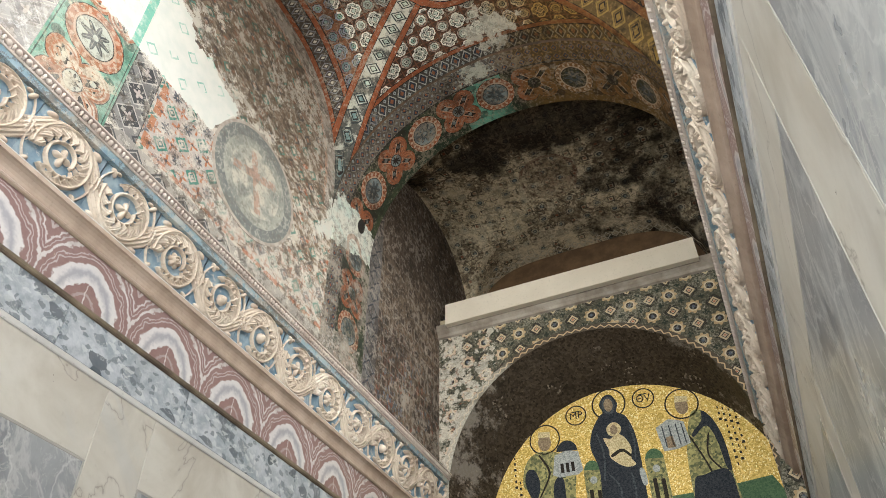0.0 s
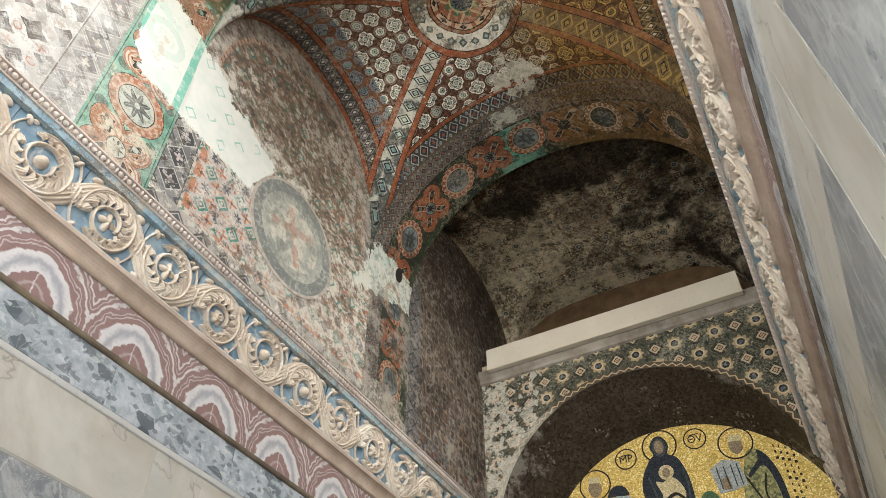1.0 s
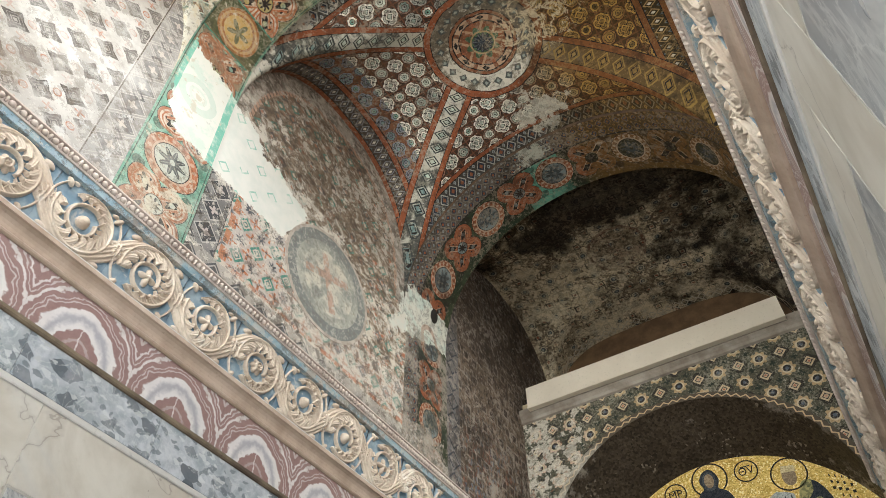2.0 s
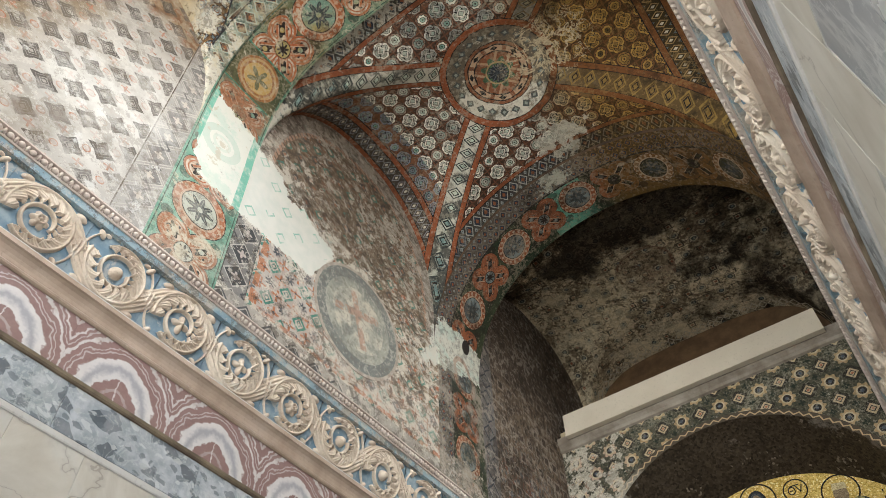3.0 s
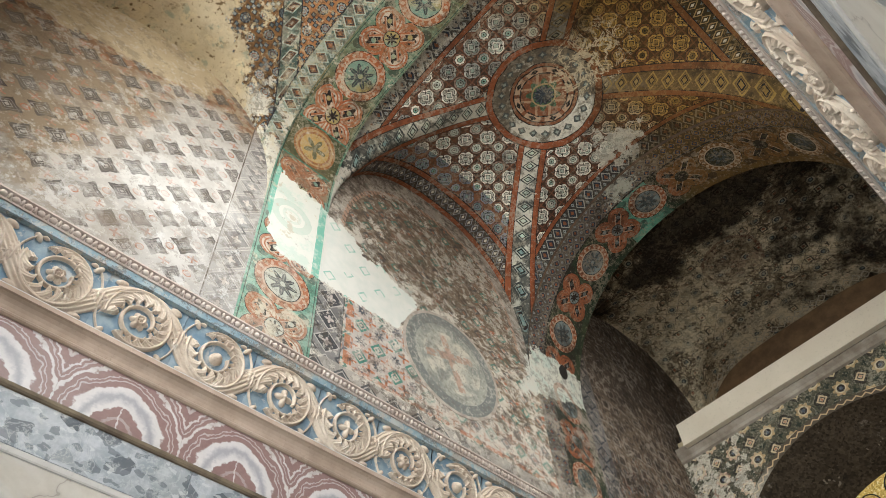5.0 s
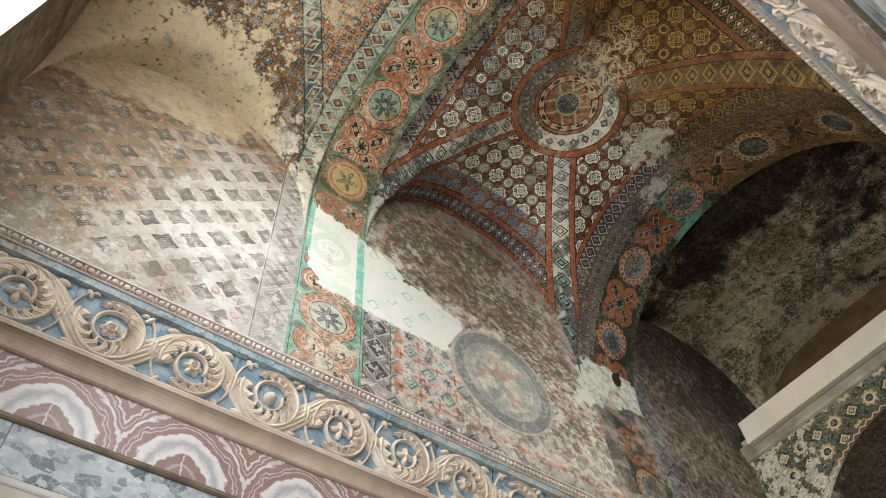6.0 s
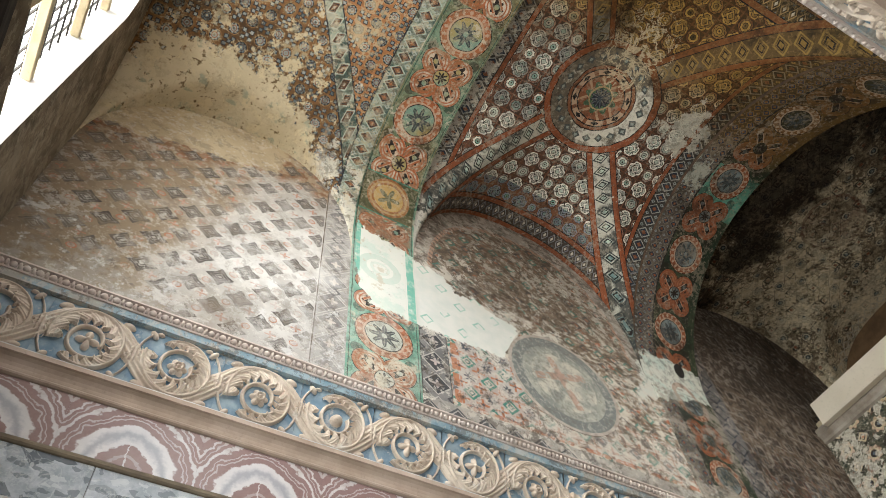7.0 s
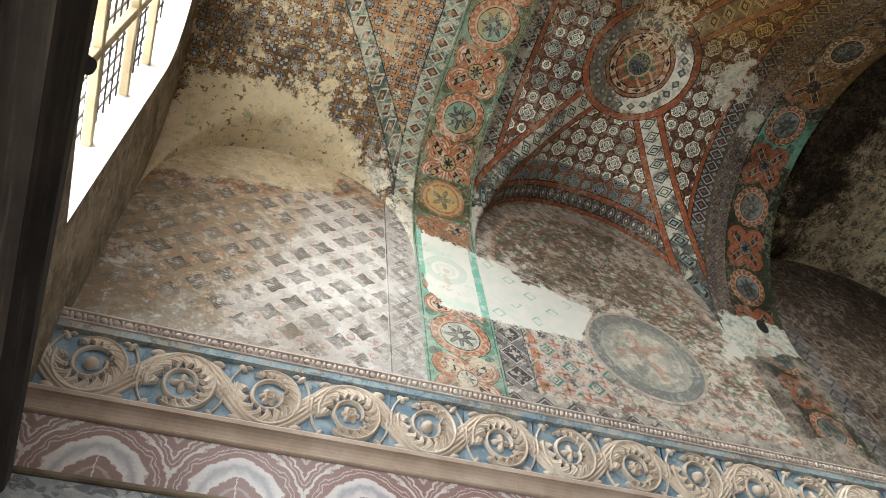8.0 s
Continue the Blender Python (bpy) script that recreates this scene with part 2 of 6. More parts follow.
    c = g.mix(band * e.lt(0.42), c, (0.075, 0.075, 0.08))
    c = g.mix(band * e.near(0.45, 0.028), c, (0.50, 0.47, 0.44))
    c = g.mix(band * flower(a, b, 4.0, 0.18).lt(0.0), c, (0.50, 0.43, 0.41))
    eh = abs(a).near(0.5, 0.2) * (abs(abs(a) - 0.5) + abs((z / 0.40 + 0.5).cell())).near(0.16, 0.05)
    c = g.mix(band * eh, c, (0.09, 0.09, 0.095))
    c = g.mix(band * abs(a).gt(0.47), c, (0.10, 0.095, 0.09))
    # orange line and grey lozenge course over the cornice
    wob = g.noise(6.0, 3, seed=1.0) * 0.05
    c = g.mix((z + wob).near(8.03, 0.035) * y.gt(4.13) * g.noise(4.0, 6, 0.74, seed=6.0).ease(0.44, 0.56) * 0.75, c, (0.48, 0.19, 0.11))
    course = z.lt(7.95)
    e = abs((z - 7.74) / 0.40) + abs((y / 0.40).cell())
    fade = 1.0 - (y + rag).ease(5.6, 6.8) * 0.8
    c = g.mix(course * 0.8, c, g.mix(n, (0.33, 0.30, 0.275), (0.48, 0.44, 0.40)))
    c = g.mix(course * e.lt(0.42) * fade, c, (0.12, 0.12, 0.125))
    c = g.mix(course * e.near(0.30, 0.03) * fade, c, (0.44, 0.41, 0.38))
    # band that follows the vault: grey plaster with a dashed red edge
    ty, tz = abs((y - 5.835) / 2.115), ((z - 10.45) / 2.6).max(0.0)
    ee = (ty.power(2.3) + tz.power(2.3)).power(1.0 / 2.3)
    top = z.gt(10.3)
    c = g.mix(top * ee.gt(0.885) * 0.75, c, g.mix(blot.ease(0.42, 0.56), (0.20, 0.17, 0.145), (0.50, 0.45, 0.40)))
    c = g.mix(top * ee.near(0.875, 0.018) * ((y + z) * 7.0).cell().gt(-0.2) * 0.8, c, (0.50, 0.31, 0.23))
    # plaster repair, with ghosts of the lozenges
    white = g.mix(g.noise(5.0, 3, seed=3.0).ease(0.35, 0.7), (0.82, 0.81, 0.76), (0.74, 0.76, 0.71))
    pm = patch_mask(g, y, z)
    ghost = g.noise(1.7, 3, seed=11.0).gt(0.47) * (0.35 + g.noise(9.0, 4, seed=12.0).ease(0.4, 0.6) * 0.65)
    white = g.mix(d.near(0.16, 0.03) * ghost * 0.85, white, (0.28, 0.56, 0.46))
    c = g.mix(pm, c, white)
    near = (1.0 - abs(z - 9.9 + (y - 4.5) * 0.3).ease(0.2, 1.3)) * y.lt(6.6)
    c = g.mix((g.noise(3.2, 9, 0.76, seed=93.0) + near * 0.11).ease(0.58, 0.60) * (1.0 - pm) * 0.85, c, (0.72, 0.67, 0.60))
    # pale plaster where the red arch springs
    c = g.mix(end_mask(g, y, z), c, (0.64, 0.64, 0.58))
    c = g.mix(1.0 - pm, c, weather(g, c, 0.6, (0.68, 0.63, 0.56), (0.085, 0.065, 0.05), 7.0))
    return g.done(c, 0.62, r0 * 0.5 + n * 2.0 + blot, 0.006)


def m_bay_north_wall():
    g = Graph("sooty mosaic wall")
    x, y, z = g.xyz()
    n, f = grain(g, 1.1)
    r0, r1, r2 = g.cells(20.0, at=g.vec(y, z * 0.7, 0.0))
    c = g.mix(r0, (0.11, 0.08, 0.06), (0.25, 0.19, 0.145))
    lowz = (9.6 - z).ease(-0.8, 1.6)
    c = g.mix((r1 + (n - 0.5) * 1.4).gt(0.80) * lowz * 0.8, c, (0.30, 0.125, 0.085))
    c = g.mix((r2 + (n - 0.5) * 1.2).gt(0.86) * lowz * 0.8, c, (0.17, 0.20, 0.24))
    flake = g.noise(3.4, 8, 0.74, seed=2.5)
    c = g.mix((flake - (z - 9.0) * 0.03).ease(0.55, 0.58) * 0.75, c, (0.52, 0.46, 0.40))
    # courses of faint square marks
    mark = abs((y / 0.30).cell()).max(abs((z / 0.42).cell()) * 1.3)
    on = g.noise(1.2, 4, seed=2.0).ease(0.44, 0.54)
    c = g.mix(mark.near(0.29, 0.05) * on * 0.6, c, (0.42, 0.36, 0.31))
    c = g.mix(mark.lt(0.22) * on * 0.6, c, (0.07, 0.055, 0.05))
    # blue-grey chain beside the arch
    e = abs((y - 9.52) / 0.40) + abs((z / 0.38).cell())
    strip = y.lt(9.74)
    c = g.mix(strip * 0.6, c, (0.20, 0.205, 0.215))
    c = g.mix(strip * e.near(0.42, 0.05), c, (0.07, 0.075, 0.09))
    c = g.mix((z - 10.3 + (n - 0.5) * 1.4).ease(0.0, 1.2) * 0.6, c, (0.075, 0.055, 0.042))
    c = grime(g, c, 0.6, (0.035, 0.027, 0.022), 65.0, 0.48, 0.62, 0.9)
    c = weather(g, c, 0.55, (0.46, 0.40, 0.35), (0.03, 0.025, 0.022), 8.0)
    return g.done(c, 0.75, r0 * 0.5 + n + flake, 0.008)


def flower(a, b, petals, r):
    """A flower outline: distance minus petal radius, over the cell coordinates a, b."""
    th = a.atan(b)
    return length(a, b) - ((th * petals).cos() * 0.3 + 0.7) * r


def m_vault_middle():
    g = Graph("painted groin vault")
    x, y, z = g.xyz()
    s, t, _ = g.xyz("UV")
    n, f = grain(g, 0.9, 34.0)
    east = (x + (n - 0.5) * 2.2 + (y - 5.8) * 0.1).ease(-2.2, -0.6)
    u, v = abs((x - XM) / 2.87), abs((y - 5.835) / 2.115)
    k = 3.6
    o1, o2 = wobble(g, 5.0, 0.055)
    a, b = (s + o1) * k, (t + o2) * k
    ca, cb = a.cell(), b.cell()
    par = abs(a.odd() - b.odd())
    each = g.noise(1.0, 0, at=g.vec(a.floor() * 3.7, b.floor() * 5.3, 0.0), seed=71.0).ease(0.25, 0.75)
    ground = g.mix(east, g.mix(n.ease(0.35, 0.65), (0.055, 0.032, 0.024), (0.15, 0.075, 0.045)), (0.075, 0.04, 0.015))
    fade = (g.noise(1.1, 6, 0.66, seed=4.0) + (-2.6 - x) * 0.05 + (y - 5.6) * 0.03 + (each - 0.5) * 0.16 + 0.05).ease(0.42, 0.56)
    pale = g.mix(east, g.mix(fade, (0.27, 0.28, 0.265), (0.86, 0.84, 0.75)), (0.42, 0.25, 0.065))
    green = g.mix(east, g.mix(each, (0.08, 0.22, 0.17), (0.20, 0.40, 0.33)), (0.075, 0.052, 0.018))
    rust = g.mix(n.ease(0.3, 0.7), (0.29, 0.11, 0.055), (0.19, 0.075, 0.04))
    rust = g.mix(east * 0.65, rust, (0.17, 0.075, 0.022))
    ink = (0.016, 0.014, 0.015)
    d = length(ca, cb)
    fa, fb = abs(ca), abs(cb)
    edge = fa.max(fb)
    # blue and orange row above the wall arch
    low = (u + (n - 0.5) * 0.05).gt(0.70) * (1.0 - east)
    pale = g.mix(low * 0.8, pale, g.mix(each, (0.03, 0.05, 0.15), (0.16, 0.20, 0.27)))
    ground = g.mix(low * 0.7, ground, (0.26, 0.12, 0.06))
    c = g.mix(edge.gt(0.455) * 0.55, ground, rust)
    # knots: four loops laced round a lozenge
    loop = length(fa - 0.245, fb).min(length(fa, fb - 0.245))
    dm = fa + fb
    teal = g.mix(0.5, pale, green)
    c = g.mix(par * loop.lt(0.325), c, ink)
    c = g.mix(par * loop.lt(0.300), c, pale)
    c = g.mix(par * loop.lt(0.195), c, ink)
    c = g.mix(par * loop.lt(0.165), c, g.mix(each, g.mix(0.4, pale, ground), teal))
    c = g.mix(par * abs(fa - fb).lt(0.035) * d.lt(0.40), c, ink)
    c = g.mix(par * dm.lt(0.34), c, ink)
    c = g.mix(par * dm.lt(0.30), c, pale)
    c = g.mix(par * dm.lt(0.19), c, ink)
    c = g.mix(par * dm.lt(0.15), c, teal)
    # rosettes between them: eight-sided rings with a green heart
    oct8 = edge.max((fa + fb) * 0.72)
    out = 1.0 - par
    c = g.mix(out * oct8.lt(0.42), c, ink)
    c = g.mix(out * oct8.lt(0.395), c, g.mix(each, g.mix(0.4, rust, pale), g.mix(0.7, ground, rust)))
    c = g.mix(out * (d - ((ca.atan(cb) * 8.0).cos() * 0.02 + 0.315)).lt(0.0), c, ink)
    c = g.mix(out * (d - ((ca.atan(cb) * 8.0).cos() * 0.02 + 0.285)).lt(0.0), c, g.mix(each, teal, pale))
    c = g.mix(out * d.lt(0.17), c, ink)
    c = g.mix(out * d.lt(0.14), c, g.mix(each, pale, green))
    c = g.mix(out * d.lt(0.05), c, ink)
    # hand-painted unevenness within the field
    c = g.mix(g.noise(9.0, 6, 0.75, seed=16.0).ease(0.54, 0.60) * 0.55, c, ground)
    red = g.mix(n.ease(0.3, 0.7), (0.33, 0.10, 0.042), (0.20, 0.068, 0.032))
    red = g.mix(east * 0.75, red, (0.16, 0.07, 0.022))
    # border along the wall arches
    bd = abs((s * 6.5).cell()) + abs(((u - 0.92) * 11.0))
    bh = abs((s * 6.5 + 0.5).cell()) + abs(abs(u - 0.92) - 0.045) * 11.0
    c = g.mix(u.gt(0.835), c, ink)
    c = g.mix(u.gt(0.842) * u.lt(0.875), c, red)
    zone = u.gt(0.88) * u.lt(0.965)
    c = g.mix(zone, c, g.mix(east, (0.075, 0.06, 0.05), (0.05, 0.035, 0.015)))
    c = g.mix(zone * bd.near(0.38, 0.06), c, g.mix(0.35, pale, (0.22, 0.20, 0.17)))
    c = g.mix(zone * bd.lt(0.16), c, (0.60, 0.55, 0.46))
    c = g.mix(zone * bh.near(0.12, 0.05), c, (0.12, 0.15, 0.16))
    c = g.mix(u.gt(0.97), c, red)
    # border along the cross arches: chain of blue and orange lozenges, flaked white on the south side
    across = (v - 0.935) * 7.0
    bd = abs((s * 4.6).cell()) + abs(across)
    bh = abs((s * 4.6 + 0.5).cell()) + abs(abs(across) - 0.32)
    c = g.mix(v.gt(0.825), c, ink)
    c = g.mix(v.gt(0.83) * v.lt(0.865), c, red)
    zone = v.gt(0.872)
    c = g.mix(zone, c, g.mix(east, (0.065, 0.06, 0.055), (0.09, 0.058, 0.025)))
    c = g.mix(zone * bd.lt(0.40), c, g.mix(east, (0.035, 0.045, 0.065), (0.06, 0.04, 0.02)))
    c = g.mix(zone * bd.near(0.40, 0.05), c, g.mix(0.65, pale, (0.14, 0.16, 0.16)))
    c = g.mix(zone * bd.lt(0.17), c, rust)
    c = g.mix(zone * bh.near(0.10, 0.045), c, g.mix(east, (0.30, 0.34, 0.34), (0.32, 0.20, 0.06)))
    c = g.mix(zone * y.lt(5.8) * (g.noise(4.0, 8, 0.74, seed=27.0) - east * 0.2).ease(0.47, 0.53) * 0.8, c, (0.58, 0.54, 0.46))
    # groin bands with red edges
    gr = abs(u - v)
    c = g.mix(gr.lt(0.147), c, ink)
    c = g.mix(gr.lt(0.140), c, red)
    c = g.mix(gr.lt(0.088), c, ink)
    inner = gr.lt(0.082)
    bleach = (g.noise(3.0, 6, 0.7, seed=18.0) + (1.0 - v) * 0.25 - 0.1).ease(0.44, 0.56) * (1.0 - east)
    c = g.mix(inner, c, g.mix(bleach, g.mix(east, (0.095, 0.095, 0.085), (0.12, 0.075, 0.028)), (0.56, 0.55, 0.48)))
    ch = abs(((u + v) * 7.5).cell()) + gr * 5.2
    c = g.mix(inner * ch.near(0.38, 0.05), c, g.mix(east, (0.05, 0.058, 0.06), (0.29, 0.185, 0.052)))
    c = g.mix(inner * ch.lt(0.26), c, g.mix(0.5, pale, green))
    c = g.mix(inner * ch.near(0.19, 0.04), c, ink)
    # great medallion at the crown: strapwork, pale ring of small lozenges, red rim
    mx, my = x - XM - 0.02, y - 5.84
    r = length(mx, my) + (g.noise(3.0, 4, 0.6, seed=44.0) - 0.5) * 0.10
    th = mx.atan(my)
    c = g.mix(r.lt(1.0), c, ink)
    c = g.mix(r.lt(0.985), c, red)
    c = g.mix(r.lt(0.88), c, ink)
    ringc = g.mix((g.noise(6.0, 6, 0.7, seed=3.0) + (n - 0.5) - east * 0.35 - (5.84 - y) * 0.12).ease(0.38, 0.52), (0.15, 0.125, 0.095), (0.66, 0.63, 0.55))
    c = g.mix(r.lt(0.865), c, ringc)
    lz = abs((th * (22.0 / 6.2832)).cell()) * 0.9 + abs(r - 0.725) * 4.5
    c = g.mix(r.lt(0.865) * lz.lt(0.34), c, (0.09, 0.10, 0.095))
    c = g.mix(r.lt(0.865) * lz.lt(0.15), c, (0.28, 0.33, 0.30))
    c = g.mix(r.lt(0.585), c, ink)
    c = g.mix(r.lt(0.57), c, (0.25, 0.10, 0.05))
    seg4 = (th * (8.0 / 6.2832)).cell()
    c = g.mix(r.lt(0.57) * r.near(0.455, 0.055) * abs(seg4).lt(0.40), c, (0.50, 0.34, 0.23))
    c = g.mix(r.lt(0.57) * (r.near(0.40, 0.012) + r.near(0.51, 0.010)), c, ink)
    c = g.mix(r.lt(0.50) * r.gt(0.40) * (abs(seg4) + abs(r - 0.455) * 5.0).lt(0.20), c, ink)
    strap = abs(mx + my).min(abs(mx - my)).near(0.16, 0.03)
    c = g.mix(r.lt(0.40) * strap, c, (0.46, 0.29, 0.18))
    c = g.mix(r.lt(0.40) * abs(mx).min(abs(my)).lt(0.03), c, (0.34, 0.12, 0.06))
    c = g.mix((r - (th * 8.0).cos() * 0.05).lt(0.25), c, (0.085, 0.15, 0.085))
    c = g.mix(r.near(0.20, 0.014), c, (0.42, 0.30, 0.16))
    c = g.mix((r - (th * 12.0).cos() * 0.02).lt(0.165), c, (0.03, 0.037, 0.05))
    c = g.mix(r.lt(0.165) * (th * 12.0).cos().gt(0.75), c, (0.12, 0.14, 0.16))
    c = g.mix(r.lt(0.58) * g.noise(4.5, 8, 0.74, seed=48.0).ease(0.55, 0.58) * 0.6, c, (0.06, 0.045, 0.035))
    foot = (g.noise(2.4, 8, 0.73, seed=91.0) + (12.0 - z) * 0.14).ease(0.50, 0.53) * (4.3 - y).ease(0.0, 0.4)
    c = g.mix(foot * 0.85, c, (0.66, 0.63, 0.56))
    # lost tesserae and bleached places
    lost = (g.noise(3.6, 6, 0.72, seed=12.0) + east * -0.03).ease(0.66, 0.69)
    c = g.mix(lost * 0.85, c, g.mix(east, (0.60, 0.56, 0.46), (0.48, 0.36, 0.19)))
    spot = (g.noise(4.0, 8, 0.72, seed=26.0) + 0.18 - length((x + 1.75) * 0.8, (y - 7.45)) * 0.42).ease(0.52, 0.56)
    c = g.mix(spot * 0.75, c, (0.66, 0.63, 0.54))
    crust = (abs(g.noise(3.4, 6, 0.7, seed=28.0, twist=1.5) - 0.5) + length(x + 1.1, (y - 5.9) * 1.4) * 0.06).lt(0.055)
    c = g.mix(crust * 0.9, c, (0.62, 0.52, 0.36))
    c = g.mix(g.noise(7.0, 5, 0.7, seed=14.0).ease(0.6, 0.72) * 0.5, c, (0.06, 0.05, 0.045))
    tess = g.cells(42.0)[0]
    c = grime(g, c, (0.25 + east * 0.45) * r.gt(0.8), (0.020, 0.015, 0.010), 57.0, 0.50, 0.60, 0.8)
    c = weather(g, c, 0.34, g.mix(east, (0.50, 0.46, 0.37), (0.36, 0.23, 0.09)), (0.018, 0.014, 0.011), 14.0)
    return g.done(c, 0.6, tess * 0.5 + n, 0.004)


def medallions(g, s, b, pitch, ground, wheel, leaf, quat, size=1.0):
    """Wheels and knots in turn along a band: s in metres along it, b in metres from its middle line."""
    o1, o2 = wobble(g, 3.5, 0.06)
    a = (s + o1) / pitch
    ca, cb = a.cell() * (pitch / size), (b + o2) / size
    wh = a.odd()
    out = 1.0 - wh
    d = length(ca, cb)
    th = ca.atan(cb)
    ink = (0.025, 0.019, 0.017)
    light = g.mix(0.55, wheel, (0.62, 0.50, 0.38))
    # small three-pointed leaves in the free corners
    ec = length(abs(abs(a.cell()) * pitch / size - 0.39), abs(cb) - 0.36)
    c = g.mix(ec.lt(0.085), ground, g.mix(0.6, ground, ink))
    # wheel: rim with key pattern, leaf rosette
    c = g.mix(wh * d.lt(0.405), c, ink)
    c = g.mix(wh * d.lt(0.392), c, wheel)
    key = (th * 18.0).sin()
    c = g.mix(wh * d.near(0.335, 0.035) * key.gt(0.55), c, light)
    c = g.mix(wh * (d + key.gt(0.0) * 0.05).near(0.385, 0.010), c, light)
    c = g.mix(wh * d.near(0.280, 0.014), c, light)
    c = g.mix(wh * d.lt(0.265), c, ink)
    c = g.mix(wh * d.lt(0.252), c, leaf)
    c = g.mix(wh * (d - ((th * 8.0).cos() * 0.055 + 0.155)).lt(0.0), c, (0.06, 0.07, 0.075))
    c = g.mix(wh * (th * 8.0).cos().gt(0.93) * d.lt(0.19), c, g.mix(0.5, leaf, ink))
    c = g.mix(wh * d.lt(0.04), c, leaf)
    # knot: four lobes with rosettes, laced by double bands
    fa, fb = abs(ca), abs(cb)
    q = length(fa - 0.20, fb - 0.20)
    qa = (fa - 0.20).atan(fb - 0.20)
    c = g.mix(out * q.lt(0.235), c, ink)
    c = g.mix(out * q.lt(0.225), c, quat)
    c = g.mix(out * (q.near(0.205, 0.016) + q.near(0.150, 0.010)), c, wheel)
    c = g.mix(out * (q - ((qa * 6.0).cos() * 0.025 + 0.095)).lt(0.0), c, ink)
    c = g.mix(out * q.lt(0.04), c, leaf)
    strap = abs(fa - fb)
    c = g.mix(out * strap.near(0.105, 0.018) * d.lt(0.36), c, wheel)
    c = g.mix(out * strap.near(0.075, 0.010) * d.lt(0.36), c, light)
    c = g.mix(out * d.lt(0.135), c, ink)
    c = g.mix(out * d.lt(0.122), c, leaf)
    c = g.mix(out * (d - ((th * 8.0).cos() * 0.03 + 0.075)).lt(0.0), c, ink)
    return c


def m_green_arch():
    g = Graph("green painted arch with wheels")
    x, y, z = g.xyz()
    s, t, _ = g.xyz("UV")
    n, f = grain(g, 1.4)
    high = (z - 11.0 + (n - 0.5) * 1.2).ease(0.0, 1.6)
    ground = g.mix(n.ease(0.35, 0.65), (0.09, 0.26, 0.19), (0.27, 0.47, 0.37))
    ground = g.mix(high * (0.35 + g.noise(1.2, 5, 0.65, seed=25.0).ease(0.4, 0.6) * 0.55), ground, (0.17, 0.115, 0.04))
    wheel = g.mix(n.ease(0.35, 0.62), (0.42, 0.125, 0.05), (0.36, 0.15, 0.075))
    leaf = g.mix(g.noise(1.2, 3, seed=2.0).ease(0.42, 0.56), (0.40, 0.30, 0.12), (0.20, 0.32, 0.26))
    leaf = g.mix(z.lt(9.6), leaf, (0.48, 0.50, 0.44))
    quat = g.mix(g.noise(2.6, 6, 0.7, seed=6.0).ease(0.42, 0.54), (0.62, 0.52, 0.42), (0.30, 0.13, 0.06))
    b = (t - 0.5) * (A2 - A1)
    c = medallions(g, s + 2.664, b, 0.776, ground, wheel, leaf, quat)
    # square panel with an ochre wheel where the arch springs
    mid = s.gt(1.28) * s.lt(2.10)
    inner = length(s - 1.70, b * 1.0)
    panel = g.mix(n.ease(0.4, 0.6), (0.075, 0.085, 0.045), (0.16, 0.14, 0.075))
    panel = g.mix(inner.lt(0.37), panel, (0.32, 0.14, 0.055))
    panel = g.mix(inner.near(0.31, 0.02), panel, (0.46, 0.29, 0.14))
    panel = g.mix(inner.lt(0.255), panel, (0.50, 0.33, 0.13))
    ta = (s - 1.70).atan(b)
    panel = g.mix((inner - ((ta * 5.0).cos() * 0.075 + 0.125)).lt(0.0), panel, (0.16, 0.15, 0.085))
    panel = g.mix(abs(s - 1.69).gt(0.385), panel, (0.07, 0.22, 0.16))
    c = g.mix(mid, c, panel)
    # worn reddish stretch under it
    rubbed = s.gt(0.75) * s.lt(1.28)
    c = g.mix(rubbed * g.noise(5.0, 6, 0.7, seed=62.0).ease(0.42, 0.56) * 0.8, c, (0.34, 0.17, 0.10))
    c = g.mix(abs(t - 0.5).gt(0.47), c, ground)
    c = g.mix(abs(t - 0.5).near(0.467, 0.007), c, (0.05, 0.10, 0.08))
    # the lighter, whitewashed foot of the band
    c = g.mix(z.lt(10.9) * (0.04 + g.noise(2.0, 5, 0.7, seed=24.0).ease(0.42, 0.6) * 0.26), c, (0.64, 0.61, 0.56))
    pm = patch_mask(g, y, z)
    ghost = length((y - 3.16), (z - 10.13))
    ring = ghost.near(0.27, 0.06) + ghost.near(0.13, 0.025) * 0.6
    keep = (y + (z - 9.4) * 0.3 + (n - 0.5) * 0.8).lt(2.95)
    white = g.mix(ring * (0.05 + n * 0.75), (0.78, 0.78, 0.72), (0.48, 0.62, 0.53))
    white = g.mix(g.noise(2.2, 5, 0.7, seed=23.0).ease(0.50, 0.62) * 0.35, white, (0.42, 0.64, 0.54))
    white = g.mix(y.near(3.64, 0.06) * g.noise(5.0, 4, 0.7, seed=22.0).ease(0.30, 0.55), white, (0.22, 0.53, 0.42))
    white = g.mix(y.near(2.80, 0.05) * g.noise(5.0, 4, 0.7, seed=24.5).ease(0.30, 0.55), white, (0.22, 0.53, 0.42))
    c = g.mix(pm * (1.0 - keep), c, white)
    flaked = g.noise(2.6, 8, 0.74, seed=9.0)
    c = g.mix(flaked.ease(0.575, 0.60) * 0.75, c, (0.62, 0.56, 0.45))
    c = g.mix(high * 0.7, c, grime(g, c, 0.8, (0.05, 0.035, 0.022), 61.0, 0.52, 0.60, 1.6))
    c = g.mix(g.noise(8.0, 5, 0.7, seed=4.0).ease(0.58, 0.74) * 0.45, c, (0.07, 0.055, 0.04))
